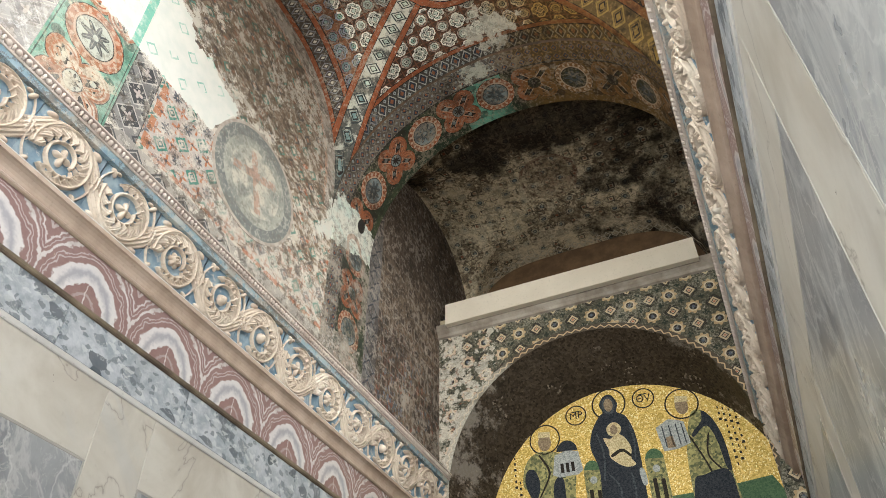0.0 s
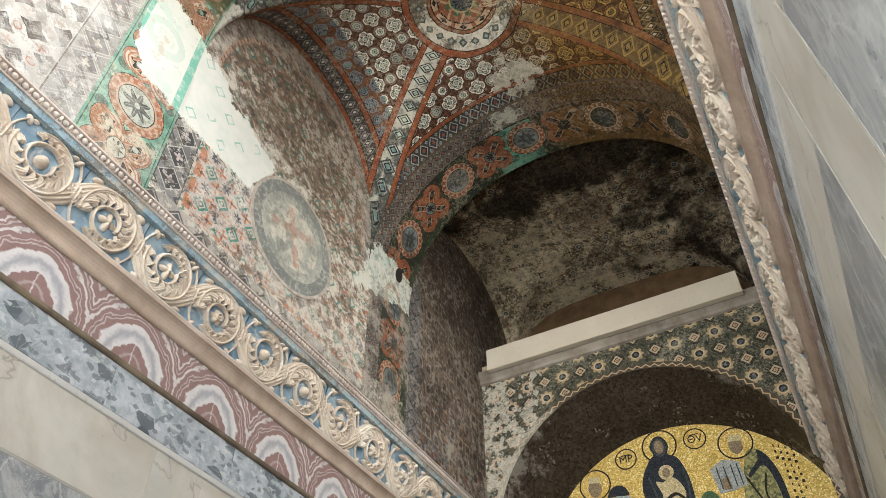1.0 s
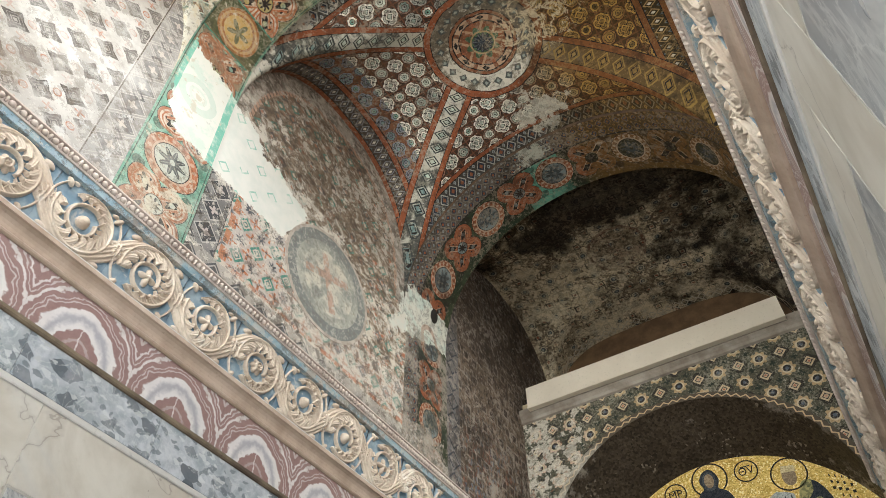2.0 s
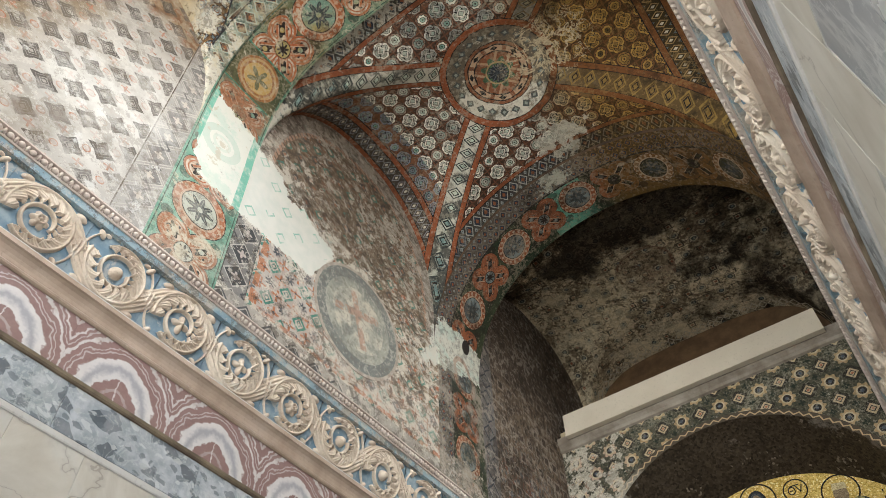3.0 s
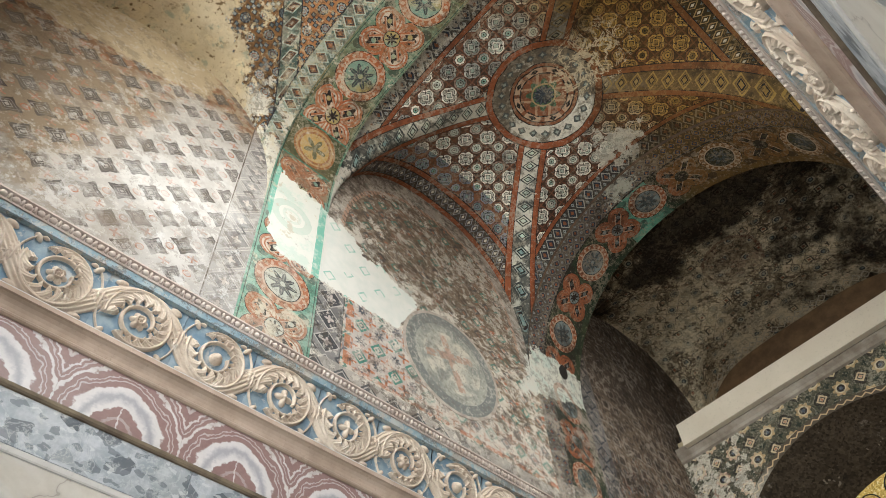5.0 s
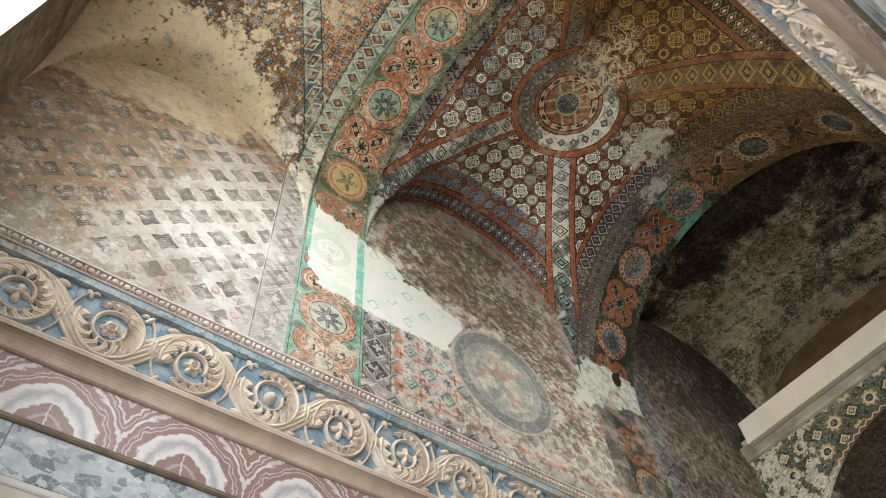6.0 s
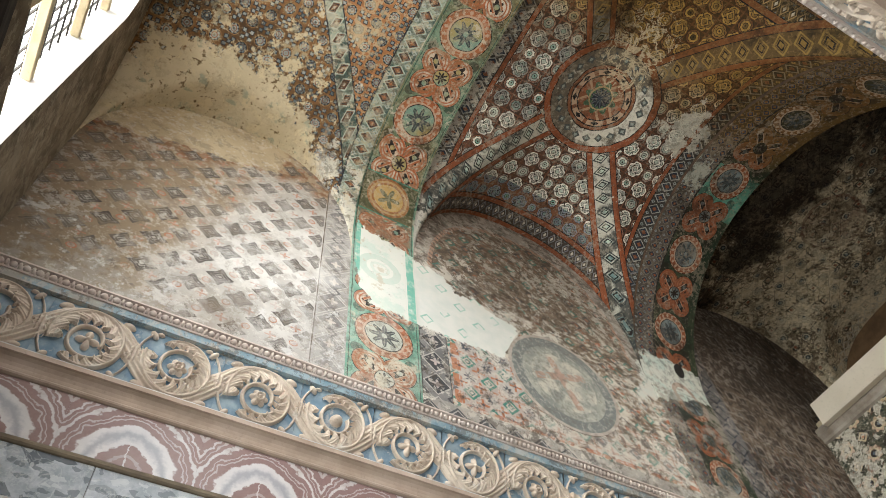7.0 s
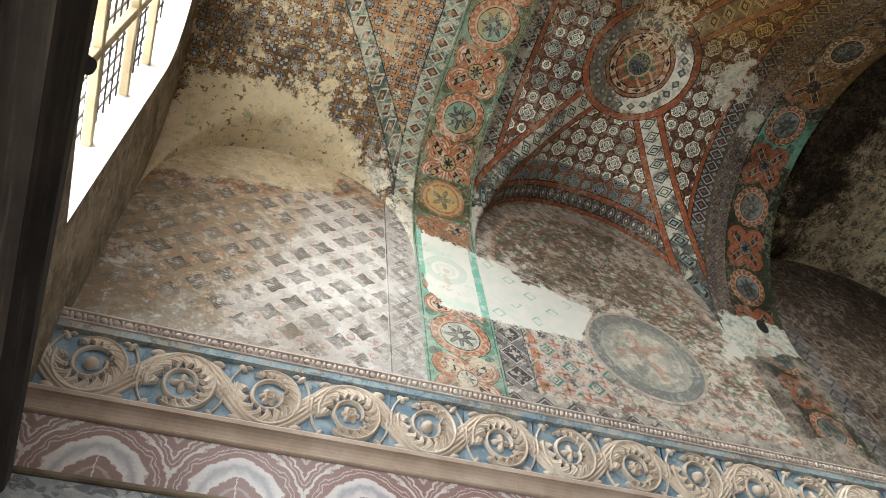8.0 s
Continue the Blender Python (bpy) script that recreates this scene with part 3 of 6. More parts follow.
    c = g.mix(1.0 - pm, c, weather(g, c, 0.36, (0.54, 0.48, 0.37), (0.05, 0.035, 0.027), 16.0))
    return g.done(c, 0.6, n + f * 0.3 + flaked, 0.005)


def m_red_arch():
    g = Graph("red painted arch with wheels")
    x, y, z = g.xyz()
    s, t, _ = g.xyz("UV")
    n, f = grain(g, 1.4)
    east = (x + (n - 0.5) * 1.2).ease(-2.0, -1.2)
    ground = g.mix(n.ease(0.35, 0.65), (0.022, 0.035, 0.022), (0.06, 0.07, 0.04))
    ground = g.mix(x.near(-2.35, 0.45) * n.ease(0.35, 0.6), ground, (0.12, 0.33, 0.25))
    ground = g.mix(east, ground, (0.13, 0.075, 0.025))
    wheel = g.mix(n.ease(0.3, 0.7), (0.33, 0.105, 0.045), (0.20, 0.075, 0.038))
    wheel = g.mix(east, wheel, (0.19, 0.095, 0.032))
    leaf = g.mix(g.noise(3.0, 3, seed=2.0).ease(0.4, 0.6), (0.20, 0.25, 0.26), (0.10, 0.10, 0.10))
    leaf = g.mix(east, leaf, (0.045, 0.04, 0.022))
    quat = g.mix(east, g.mix(g.noise(3.0, 5, 0.7, seed=6.0).ease(0.4, 0.6), (0.36, 0.14, 0.07), (0.20, 0.075, 0.04)), (0.16, 0.085, 0.03))
    b = (t - 0.60) * (R2 - R1)
    c = medallions(g, s + 2.8775, b, 0.765, ground, wheel, leaf, quat, 0.90)
    # chain of lozenges on the south part of the soffit, and a red line
    e = abs((s * 6.0).cell()) + abs(((t - 0.02) / 0.14).cell())
    eh = abs((s * 6.0 + 0.5).cell()) + abs(((t - 0.02) / 0.14 + 0.5).cell())
    chain = g.mix(east, g.mix(n.ease(0.35, 0.65), (0.075, 0.065, 0.055), (0.17, 0.14, 0.115)), (0.10, 0.062, 0.026))
    chain = g.mix(e.lt(0.40), chain, (0.045, 0.05, 0.07))
    chain = g.mix(e.near(0.40, 0.055), chain, g.mix(east, g.mix(n, (0.10, 0.09, 0.08), (0.30, 0.28, 0.24)), (0.22, 0.13, 0.045)))
    chain = g.mix(e.lt(0.17), chain, wheel)
    chain = g.mix(eh.near(0.11, 0.05), chain, g.mix(east, (0.26, 0.29, 0.30), (0.26, 0.15, 0.05)))
    c = g.mix(t.lt(0.30), c, chain)
    c = g.mix(t.near(0.30, 0.012), c, (0.03, 0.028, 0.025))
    c = g.mix(g.noise(5.5, 6, 0.72, seed=9.0).ease(0.61, 0.66) * 0.7, c, (0.46, 0.40, 0.32))
    # white flakes near the crown
    spot = (g.noise(4.0, 8, 0.72, seed=26.0) + 0.14 - length((x + 2.3) * 0.9, (y - 8.15)) * 0.45).ease(0.52, 0.56)
    c = g.mix(spot * 0.75, c, (0.58, 0.58, 0.50))
    # repaired foot with a hole through the plaster
    bare = end_mask(g, y, z) * x.lt(-4.2)
    c = g.mix(bare, c, g.mix(g.noise(3.0, 5, 0.7, seed=32.0).ease(0.45, 0.6), (0.66, 0.65, 0.58), (0.56, 0.63, 0.57)))
    c = g.mix(bare * length((y - 8.75) * 1.2, z - 10.1).near(0.27, 0.05) * 0.6, c, (0.45, 0.25, 0.17))
    hole = length((y - 8.84) * 0.9, (z - 10.72) * 0.7).lt(0.10)
    c = g.mix(hole * x.lt(-4.3), c, (0.035, 0.032, 0.03))
    c = g.mix((z - 8.1 + (g.noise(3.0, 7, 0.72, seed=38.0) - 0.5) * 2.4).lt(0.0) * 0.8, c, g.mix(f.ease(0.4, 0.6), (0.30, 0.25, 0.21), (0.56, 0.51, 0.46)))
    c = g.mix(z.lt(10.1) * g.noise(4.0, 7, 0.74, seed=36.0).ease(0.46, 0.56) * 0.75, c, g.mix(n.ease(0.45, 0.55), (0.05, 0.06, 0.05), (0.40, 0.35, 0.30)))
    c = g.mix(g.noise(6.0, 5, 0.7, seed=4.0).ease(0.57, 0.74) * 0.5, c, (0.045, 0.035, 0.03))
    c = grime(g, c, 0.55 * z.gt(10.9), (0.022, 0.017, 0.013), 63.0, 0.52, 0.62, 1.0)
    c = weather(g, c, 0.42, (0.36, 0.30, 0.23), (0.022, 0.017, 0.013), 14.0)
    return g.done(c, 0.62, n + f * 0.3, 0.004)


def m_vault_south():
    g = Graph("flaked plaster vault")
    x, y, z = g.xyz()
    s, t, _ = g.xyz("UV")
    n, f = grain(g, 0.8)
    bare = g.mix(n.ease(0.3, 0.7), (0.52, 0.43, 0.29), (0.68, 0.58, 0.42))
    bare = g.mix(g.noise(3.0, 7, 0.72, seed=2.0).ease(0.50, 0.62) * 0.45, bare, (0.42, 0.32, 0.20))
    ghost = length(((y - 0.2) / 0.62).cell(), ((x * 1.2) / 0.62).cell())
    bare = g.mix(ghost.near(0.22, 0.10) * g.noise(5.0, 6, 0.72, seed=41.0).ease(0.50, 0.58) * 0.6, bare, (0.24, 0.29, 0.23))
    k = 4.9
    o1, o2 = wobble(g, 5.0, 0.045)
    a, b = (s + o1) * k, (t + o2) * k
    ca, cb = a.cell(), b.cell()
    par = abs(a.odd() - b.odd())
    each = g.noise(1.0, 0, at=g.vec(a.floor() * 3.7, b.floor() * 5.3, 0.0), seed=73.0).ease(0.25, 0.75)
    d = length(ca, cb)
    th = ca.atan(cb)
    fa, fb = abs(ca), abs(cb)
    u, v = abs((x - XM) / 2.87), (y - 0.84) / 1.88
    fan = (v - u).gt(0.0)
    brown = g.mix(n.ease(0.35, 0.65), (0.115, 0.062, 0.028), (0.27, 0.135, 0.055))
    orange = g.mix(n.ease(0.35, 0.65), (0.30, 0.125, 0.05), (0.42, 0.19, 0.085))
    field = g.mix(fan, brown, orange)
    ink = (0.035, 0.036, 0.042)
    blue = g.mix(each, (0.12, 0.15, 0.17), (0.40, 0.43, 0.42))
    # crosses of five squares
    out = 1.0 - par
    box5 = abs(fa - 0.26).max(abs(fb - 0.26)).min(fa.max(fb))
    field = g.mix(out * box5.lt(0.165), field, ink)
    field = g.mix(out * box5.lt(0.105), field, blue)
    # flowers in rings
    field = g.mix(par * d.lt(0.46), field, g.mix(fan, (0.30, 0.17, 0.075), (0.45, 0.24, 0.11)))
    field = g.mix(par * d.lt(0.40), field, ink)
    field = g.mix(par * (d - ((th * 8.0).cos() * 0.05 + 0.32)).lt(0.0), field, blue)
    field = g.mix(par * d.near(0.20, 0.03), field, g.mix(each, ink, (0.33, 0.11, 0.05)))
    field = g.mix(par * d.lt(0.08), field, g.mix(each, (0.50, 0.45, 0.34), ink))
    # plaster laid bare over the west lunette; ornament survives above it and towards the arch
    wob = (g.noise(1.7, 7, 0.74, seed=5.0) - 0.5) * 2.6
    fine = (g.noise(5.0, 6, 0.74, seed=6.0) - 0.5) * 0.9
    keep = ((x + 3.95) * 1.1 + (y - 1.2).max(0.0) * 1.3 + (-0.35 - y).max(0.0) * 0.6 + wob + fine).ease(0.0, 0.10)
    c = g.mix(keep.max(fan), bare, field)
    # cream flakes lost out of the ornament
    lost = (g.noise(3.2, 8, 0.75, seed=95.0) - (x + 3.2).max(0.0) * 0.012).ease(0.545, 0.56)
    c = g.mix(lost * (0.9 - fan * 0.35), c, g.mix(n, (0.56, 0.45, 0.28), (0.70, 0.60, 0.42)))
    spot = g.noise(11.0, 5, 0.65, seed=7.0).ease(0.58, 0.61) * g.noise(1.5, 3, seed=1.0).ease(0.4, 0.6)
    c = g.mix(spot * (1.0 - keep), c, (0.17, 0.115, 0.06))
    # teal lozenge chains along groin and arch
    teal = g.mix(g.noise(3.0, 6, 0.7, seed=98.0).ease(0.42, 0.60), (0.075, 0.115, 0.10), (0.38, 0.42, 0.34))
    gr = abs(v - u)
    e = abs(((u + v) * 7.5).cell()) + gr * 5.0
    gb = gr.lt(0.085) * v.gt(0.0)
    chain = g.mix(e.lt(0.36), teal, (0.20, 0.10, 0.055))
    chain = g.mix(e.near(0.38, 0.05), chain, (0.45, 0.50, 0.43))
    chain = g.mix(e.near(0.24, 0.03), chain, ink)
    chain = g.mix(e.lt(0.11), chain, (0.48, 0.40, 0.32))
    c = g.mix(gb, c, chain)
    c = g.mix(gr.near(0.085, 0.006) * v.gt(0.0), c, ink)
    e = abs((s * 4.2).cell()) + abs(y - 2.56) * 3.2
    eh = abs((s * 4.2 + 0.5).cell()) + abs(abs(y - 2.56) - 0.11) * 3.2
    bd = y.gt(2.40)
    chain = g.mix(e.lt(0.38), teal, (0.22, 0.12, 0.07))
    chain = g.mix(e.near(0.40, 0.05), chain, (0.42, 0.49, 0.43))
    chain = g.mix(e.near(0.26, 0.035), chain, ink)
    chain = g.mix(e.lt(0.10), chain, (0.40, 0.15, 0.07))
    chain = g.mix(eh.near(0.12, 0.05), chain, (0.40, 0.45, 0.42))
    c = g.mix(bd, c, chain)
    c = g.mix(y.near(2.40, 0.012), c, ink)
    c = g.mix(gb.max(bd) * g.noise(5.0, 7, 0.74, seed=97.0).ease(0.50, 0.56) * 0.6, c, g.mix(n.ease(0.4, 0.6), (0.14, 0.10, 0.06), (0.58, 0.54, 0.44)))
    foot = (g.noise(2.4, 8, 0.73, seed=91.0) + (12.0 - z) * 0.14).ease(0.50, 0.53) * (y - 1.8).ease(0.0, 0.4)
    c = g.mix(foot * 0.9, c, (0.68, 0.64, 0.55))
    c = g.mix(keep.max(fan) * 0.75 + 0.25, c, weather(g, c, 0.5, (0.60, 0.50, 0.33), (0.05, 0.033, 0.02), 11.0))
    soot_shade = (g.noise(1.2, 7, 0.70, seed=8.0) - y * 0.05 + (x + 3.6) * 0.05).ease(0.54, 0.66)
    c = g.mix(soot_shade * (0.1 + keep * (1.0 - fan) * 0.45), c, (0.035, 0.026, 0.018))
    return g.done(c, 0.78, n * 2.0 + f * 0.5 + wob * 0.6, 0.010)


def m_vault_north():
    g = Graph("sooty mosaic vault with painted shade")
    x, y, z = g.xyz()
    s, t, _ = g.xyz("UV")
    n, f = grain(g, 0.8)
    r0, r1, r2 = g.cells(20.0)
    c = g.mix(r0, (0.12, 0.085, 0.055), (0.28, 0.21, 0.14))
    pale = (g.noise(1.1, 7, 0.72, seed=3.0) + (r1 - 0.5) * 0.14).ease(0.46, 0.53)
    c = g.mix(pale * 0.95, c, g.mix(r0, (0.60, 0.48, 0.31), (0.78, 0.66, 0.47)))
    k = 3.1
    o1, o2 = wobble(g, 5.0, 0.06)
    a, b = (s + o1) * k, (t + o2) * k
    ca, cb = a.cell(), b.cell()
    d = length(ca, cb)
    sq = abs(ca).max(abs(cb))
    par = abs(a.odd() - b.odd())
    on = 0.35 + g.noise(1.6, 5, 0.7, seed=6.0).ease(0.40, 0.50) * 0.65
    c = g.mix((abs(ca) + abs(cb)).near(0.5, 0.03) * on * 0.8, c, (0.10, 0.08, 0.06))
    c = g.mix(par * d.lt(0.30) * on, c, (0.06, 0.065, 0.065))
    c = g.mix(par * d.near(0.22, 0.045) * on, c, (0.50, 0.43, 0.31))
    c = g.mix(par * d.lt(0.09) * on, c, (0.22, 0.25, 0.24))
    c = g.mix((1.0 - par) * sq.near(0.20, 0.05) * on, c, (0.075, 0.06, 0.045))
    c = g.mix((1.0 - par) * sq.lt(0.09) * on, c, (0.24, 0.085, 0.05))
    # sooty at the crown; behind the arch its shade is put into this colour
    soot_shade = (g.noise(0.8, 7, 0.68, seed=9.0) + (x + 2.4) * 0.03 + (11.3 - y).max(-0.6) * 0.11).ease(0.44, 0.60)
    c = g.mix(soot_shade * 0.92, c, (0.018, 0.012, 0.009))
    clean = (g.noise(1.7, 8, 0.74, seed=39.0) + (y - 12.2) * 0.03).ease(0.54, 0.58)
    c = g.mix(clean * (1.0 - soot_shade) * 0.6, c, (0.82, 0.70, 0.50))
    r = length(x - XM, y - 11.9) + (g.noise(4.0, 5, seed=17.0) - 0.5) * 0.15
    c = g.mix(r.near(0.62, 0.04) * on * 0.7, c, (0.14, 0.06, 0.04))
    c = g.mix(r.lt(0.57) * pale * on * 0.6, c, g.mix(r0, (0.10, 0.045, 0.03), (0.22, 0.10, 0.065)))
    e = abs((x * 5.0).cell()) + abs((y - 14.24) * 4.0)
    c = g.mix(y.gt(14.08) * e.near(0.42, 0.08), c, (0.58, 0.52, 0.41))
    c = weather(g, c, 0.4, g.mix(soot_shade, (0.56, 0.46, 0.31), (0.20, 0.15, 0.10)), (0.016, 0.012, 0.009), 11.0)
    return g.done(c, 0.7, r0 + n * 2.0, 0.006)


def m_lunette_wall():
    g = Graph("mosaic spandrel with rosettes")
    x, y, z = g.xyz()
    n, f = grain(g, 1.2)
    k = 1.0 / 0.37
    a, b = x * k, (z - 9.95) * k
    ca, cb = a.cell(), b.cell()
    par = abs(a.odd() - b.odd())
    worn = (g.noise(1.5, 5, 0.65, seed=2.0) + (-3.2 - x) * 0.22 + (9.4 - z) * 0.06).ease(0.46, 0.72)
    tess = g.cells(40.0)[0]
    c = g.mix(tess, (0.05, 0.052, 0.038), (0.13, 0.12, 0.085))
    d = length(ca, cb)
    th = ca.atan(cb)
    star = (d - ((th * 8.0).cos() * 0.05 + 0.37)).lt(0.0)
    gold = g.mix(worn, (0.48, 0.34, 0.19), (0.58, 0.42, 0.32))
    c = g.mix(par * star, c, gold)
    c = g.mix(par * d.lt(0.26), c, (0.60, 0.50, 0.34))
    c = g.mix(par * d.lt(0.19), c, (0.035, 0.03, 0.03))
    c = g.mix(par * d.lt(0.09), c, (0.10, 0.12, 0.15))
    dm = abs(ca) + abs(cb)
    fa, fb = abs(ca), abs(cb)
    loop = length(fa - 0.21, fb).min(length(fa, fb - 0.21))
    c = g.mix((1.0 - par) * loop.near(0.17, 0.035), c, (0.035, 0.03, 0.025))
    c = g.mix((1.0 - par) * dm.lt(0.36), c, (0.035, 0.03, 0.025))
    c = g.mix((1.0 - par) * dm.lt(0.30), c, (0.56, 0.44, 0.29))
    c = g.mix((1.0 - par) * dm.near(0.15, 0.03), c, (0.05, 0.04, 0.035))
    c = g.mix((1.0 - par) * dm.lt(0.07), c, (0.45, 0.16, 0.10))
    kx, kz = (a + 0.5).cell(), (b + 0.5).cell()
    bit = abs(kx).min(abs(kz)).lt(0.05) * length(kx, kz).lt(0.16)
    c = g.mix(bit, c, (0.03, 0.04, 0.03))
    pale = g.mix(tess, (0.46, 0.41, 0.34), (0.74, 0.69, 0.60))
    flake = g.noise(5.0, 7, 0.74, seed=8.0)
    c = g.mix((flake + worn * 0.16 - 0.10).ease(0.53, 0.56) * 0.85, c, pale)
    c = g.mix((g.noise(7.0, 6, 0.72, seed=9.0)).ease(0.58, 0.62) * worn * 0.7, c, (0.30, 0.13, 0.08))
    c = weather(g, c, 0.35, (0.60, 0.55, 0.45), (0.04, 0.035, 0.03), 24.0)
    # zigzag along the arch edge
    r = length(x + 2.02, z - 7.12)
    ang = (x + 2.02).atan(z - 7.12)
    zig = abs((ang * 17.0).cell()) * 0.11
    c = g.mix(r.lt(2.82), c, (0.10, 0.08, 0.06))
    c = g.mix((r - zig).near(2.73, 0.014), c, (0.55, 0.40, 0.24))
    c = g.mix(r.lt(2.82) * worn * 0.7, c, pale)
    return g.done(c, 0.55, tess, 0.003)


def m_reveal():
    g = Graph("dark mosaic arch soffit")
    x, y, z = g.xyz()
    n, f = grain(g, 1.5)
    r0, r1, r2 = g.cells(26.0)
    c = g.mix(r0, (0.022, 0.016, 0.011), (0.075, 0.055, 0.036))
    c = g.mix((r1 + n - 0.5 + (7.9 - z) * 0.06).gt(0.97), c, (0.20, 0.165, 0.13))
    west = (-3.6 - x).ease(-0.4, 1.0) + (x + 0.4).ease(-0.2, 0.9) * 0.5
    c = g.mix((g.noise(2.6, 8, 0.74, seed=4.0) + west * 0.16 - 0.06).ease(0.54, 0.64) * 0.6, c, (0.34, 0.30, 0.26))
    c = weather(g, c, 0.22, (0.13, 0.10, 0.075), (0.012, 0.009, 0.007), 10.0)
    return g.done(c, 0.5, r0 + n, 0.006)


def m_gold():
    g = Graph("gold mosaic")
    r0, r1, r2 = g.cells(48.0)
    n = g.noise(1.2, 4)
    c = g.mix(r0, (0.50, 0.31, 0.06), (0.92, 0.68, 0.24))
    c = g.mix(r2.gt(0.90), c, (1.0, 0.86, 0.50))
    c = g.mix(n.ease(0.55, 0.75) * 0.5, c, (0.36, 0.23, 0.06))
    return g.done(c, 0.34 + r1 * 0.3, r2, 0.008, metal=0.2)


def m_tess(name, dark, pale, s=55.0):
    g = Graph(name)
    r0, r1, r2 = g.cells(s)
    return g.done(g.mix(r0, dark, pale), 0.5, r1, 0.004)


def m_cream(name="cream marble"):
    g = Graph(name)
    x, y, z = g.xyz()
    n, f = grain(g, 0.8, 14.0)
    k = g.rnd() * 9.0
    c = g.mix(g.noise(0.9, 6, 0.62, seed=k, twist=1.2).ease(0.3, 0.7), (0.51, 0.465, 0.405), (0.68, 0.645, 0.59))
    v1 = abs(g.noise(0.6, 5, 0.55, seed=k + 3.0, twist=0.8) - 0.5)
    c = g.mix((1.0 - v1.ease(0.0, 0.018)) * 0.35, c, (0.40, 0.36, 0.33))
    c = g.mix(v1.lt(0.0025) * 0.4, c, (0.22, 0.18, 0.15))
    streak = g.noise(2.4, 6, 0.65, at=g.vec(x, y * 0.5 + z * 0.5, z * 0.25), seed=k + 7.0, twist=0.6)
    c = g.mix(streak.ease(0.52, 0.68) * 0.35, c, (0.52, 0.53, 0.54))
    c = g.mix(f.ease(0.6, 0.8) * 0.25, c, (0.36, 0.31, 0.25))
    c = g.mix(g.noise(0.5, 4, seed=k + 5.0).ease(0.5, 0.75) * 0.45, c, (0.46, 0.46, 0.46))
    c = g.mix(g.noise(6.0, 5, 0.7, seed=k + 8.0).gt(0.72), c, (0.13, 0.10, 0.08))
    return g.done(c, 0.30 + n * 0.25, f, 0.001, spec=0.5)


def m_grey():
    g = Graph("grey veined marble")
    x, y, z = g.xyz()
    n, f = grain(g, 1.0, 20.0)
    k = g.rnd() * 9.0
    at = g.vec(x, y + z * 0.35, z * 0.6)
    c = g.mix(g.noise(1.0, 7, 0.66, at=at, seed=k, twist=1.0).ease(0.3, 0.7), (0.20, 0.21, 0.235), (0.42, 0.43, 0.45))
    v1 = abs(g.noise(1.3, 6, 0.62, at=at, seed=k + 2.0, twist=1.8) - 0.5)
    c = g.mix((1.0 - v1.ease(0.0, 0.06)) * 0.6, c, (0.58, 0.58, 0.58))
    cell = g.cells(2.3, at=g.vec(x, y + g.noise(2.0, 5, 0.65, seed=k) * 0.5, z * 0.7 + g.noise(2.0, 5, 0.65, seed=k + 5.0) * 0.5), out="Distance", feature="DISTANCE_TO_EDGE")
    c = g.mix((1.0 - cell.ease(0.0, 0.035)) * 0.6, c, (0.66, 0.66, 0.66))
    v2 = abs(g.noise(3.0, 6, 0.62, seed=k + 4.0, twist=1.2) - 0.5)
    c = g.mix((1.0 - v2.ease(0.0, 0.012)) * 0.5, c, (0.62, 0.62, 0.61))
    c = g.mix(g.noise(5.0, 5, 0.7, seed=6.0).gt(0.70), c, (0.13, 0.11, 0.10))
    return g.done(c, 0.20 + n * 0.2, f, 0.001, spec=0.5)


def m_breccia():
    g = Graph("blue grey breccia")
    x, y, z = g.xyz()
    n, f = grain(g, 1.2, 22.0)
    k = g.rnd() * 9.0
    c = g.mix(g.noise(6.0, 6, 0.68, seed=k).ease(0.35, 0.65), (0.34, 0.38, 0.43), (0.58, 0.60, 0.645))
    warp = g.noise(7.0, 4, 0.6, seed=k + 1.0) * 0.13
    at = g.vec(x, y * 0.8 + k + warp, z * 1.3 - warp)
    c = g.mix(g.noise(1.1, 6, 0.68, seed=k + 6.0).ease(0.45, 0.65) * 0.65, c, (0.27, 0.305, 0.325))
    r0, r1, r2 = g.cells(7.5, at=at)
    c = g.mix(r0.gt(0.78) * (0.25 + r1 * 0.7), c, (0.075, 0.09, 0.11))
    s0 = g.cells(19.0, at=at)
    c = g.mix(s0[0].gt(0.88) * 0.7, c, (0.14, 0.165, 0.19))
    c = g.mix(s0[1].gt(0.90) * 0.6, c, (0.68, 0.70, 0.71))
    v = abs(g.noise(3.2, 6, 0.65, seed=k + 9.0, twist=1.4) - 0.5)
    c = g.mix((1.0 - v.ease(0.0, 0.02)) * 0.45, c, (0.66, 0.68, 0.68))
    c = g.mix(g.noise(1.6, 7, 0.72, seed=k + 4.0).ease(0.58, 0.66) * 0.6, c, (0.64, 0.66, 0.67))
    return g.done(c, 0.3 + n * 0.2, f, 0.001, spec=0.5)


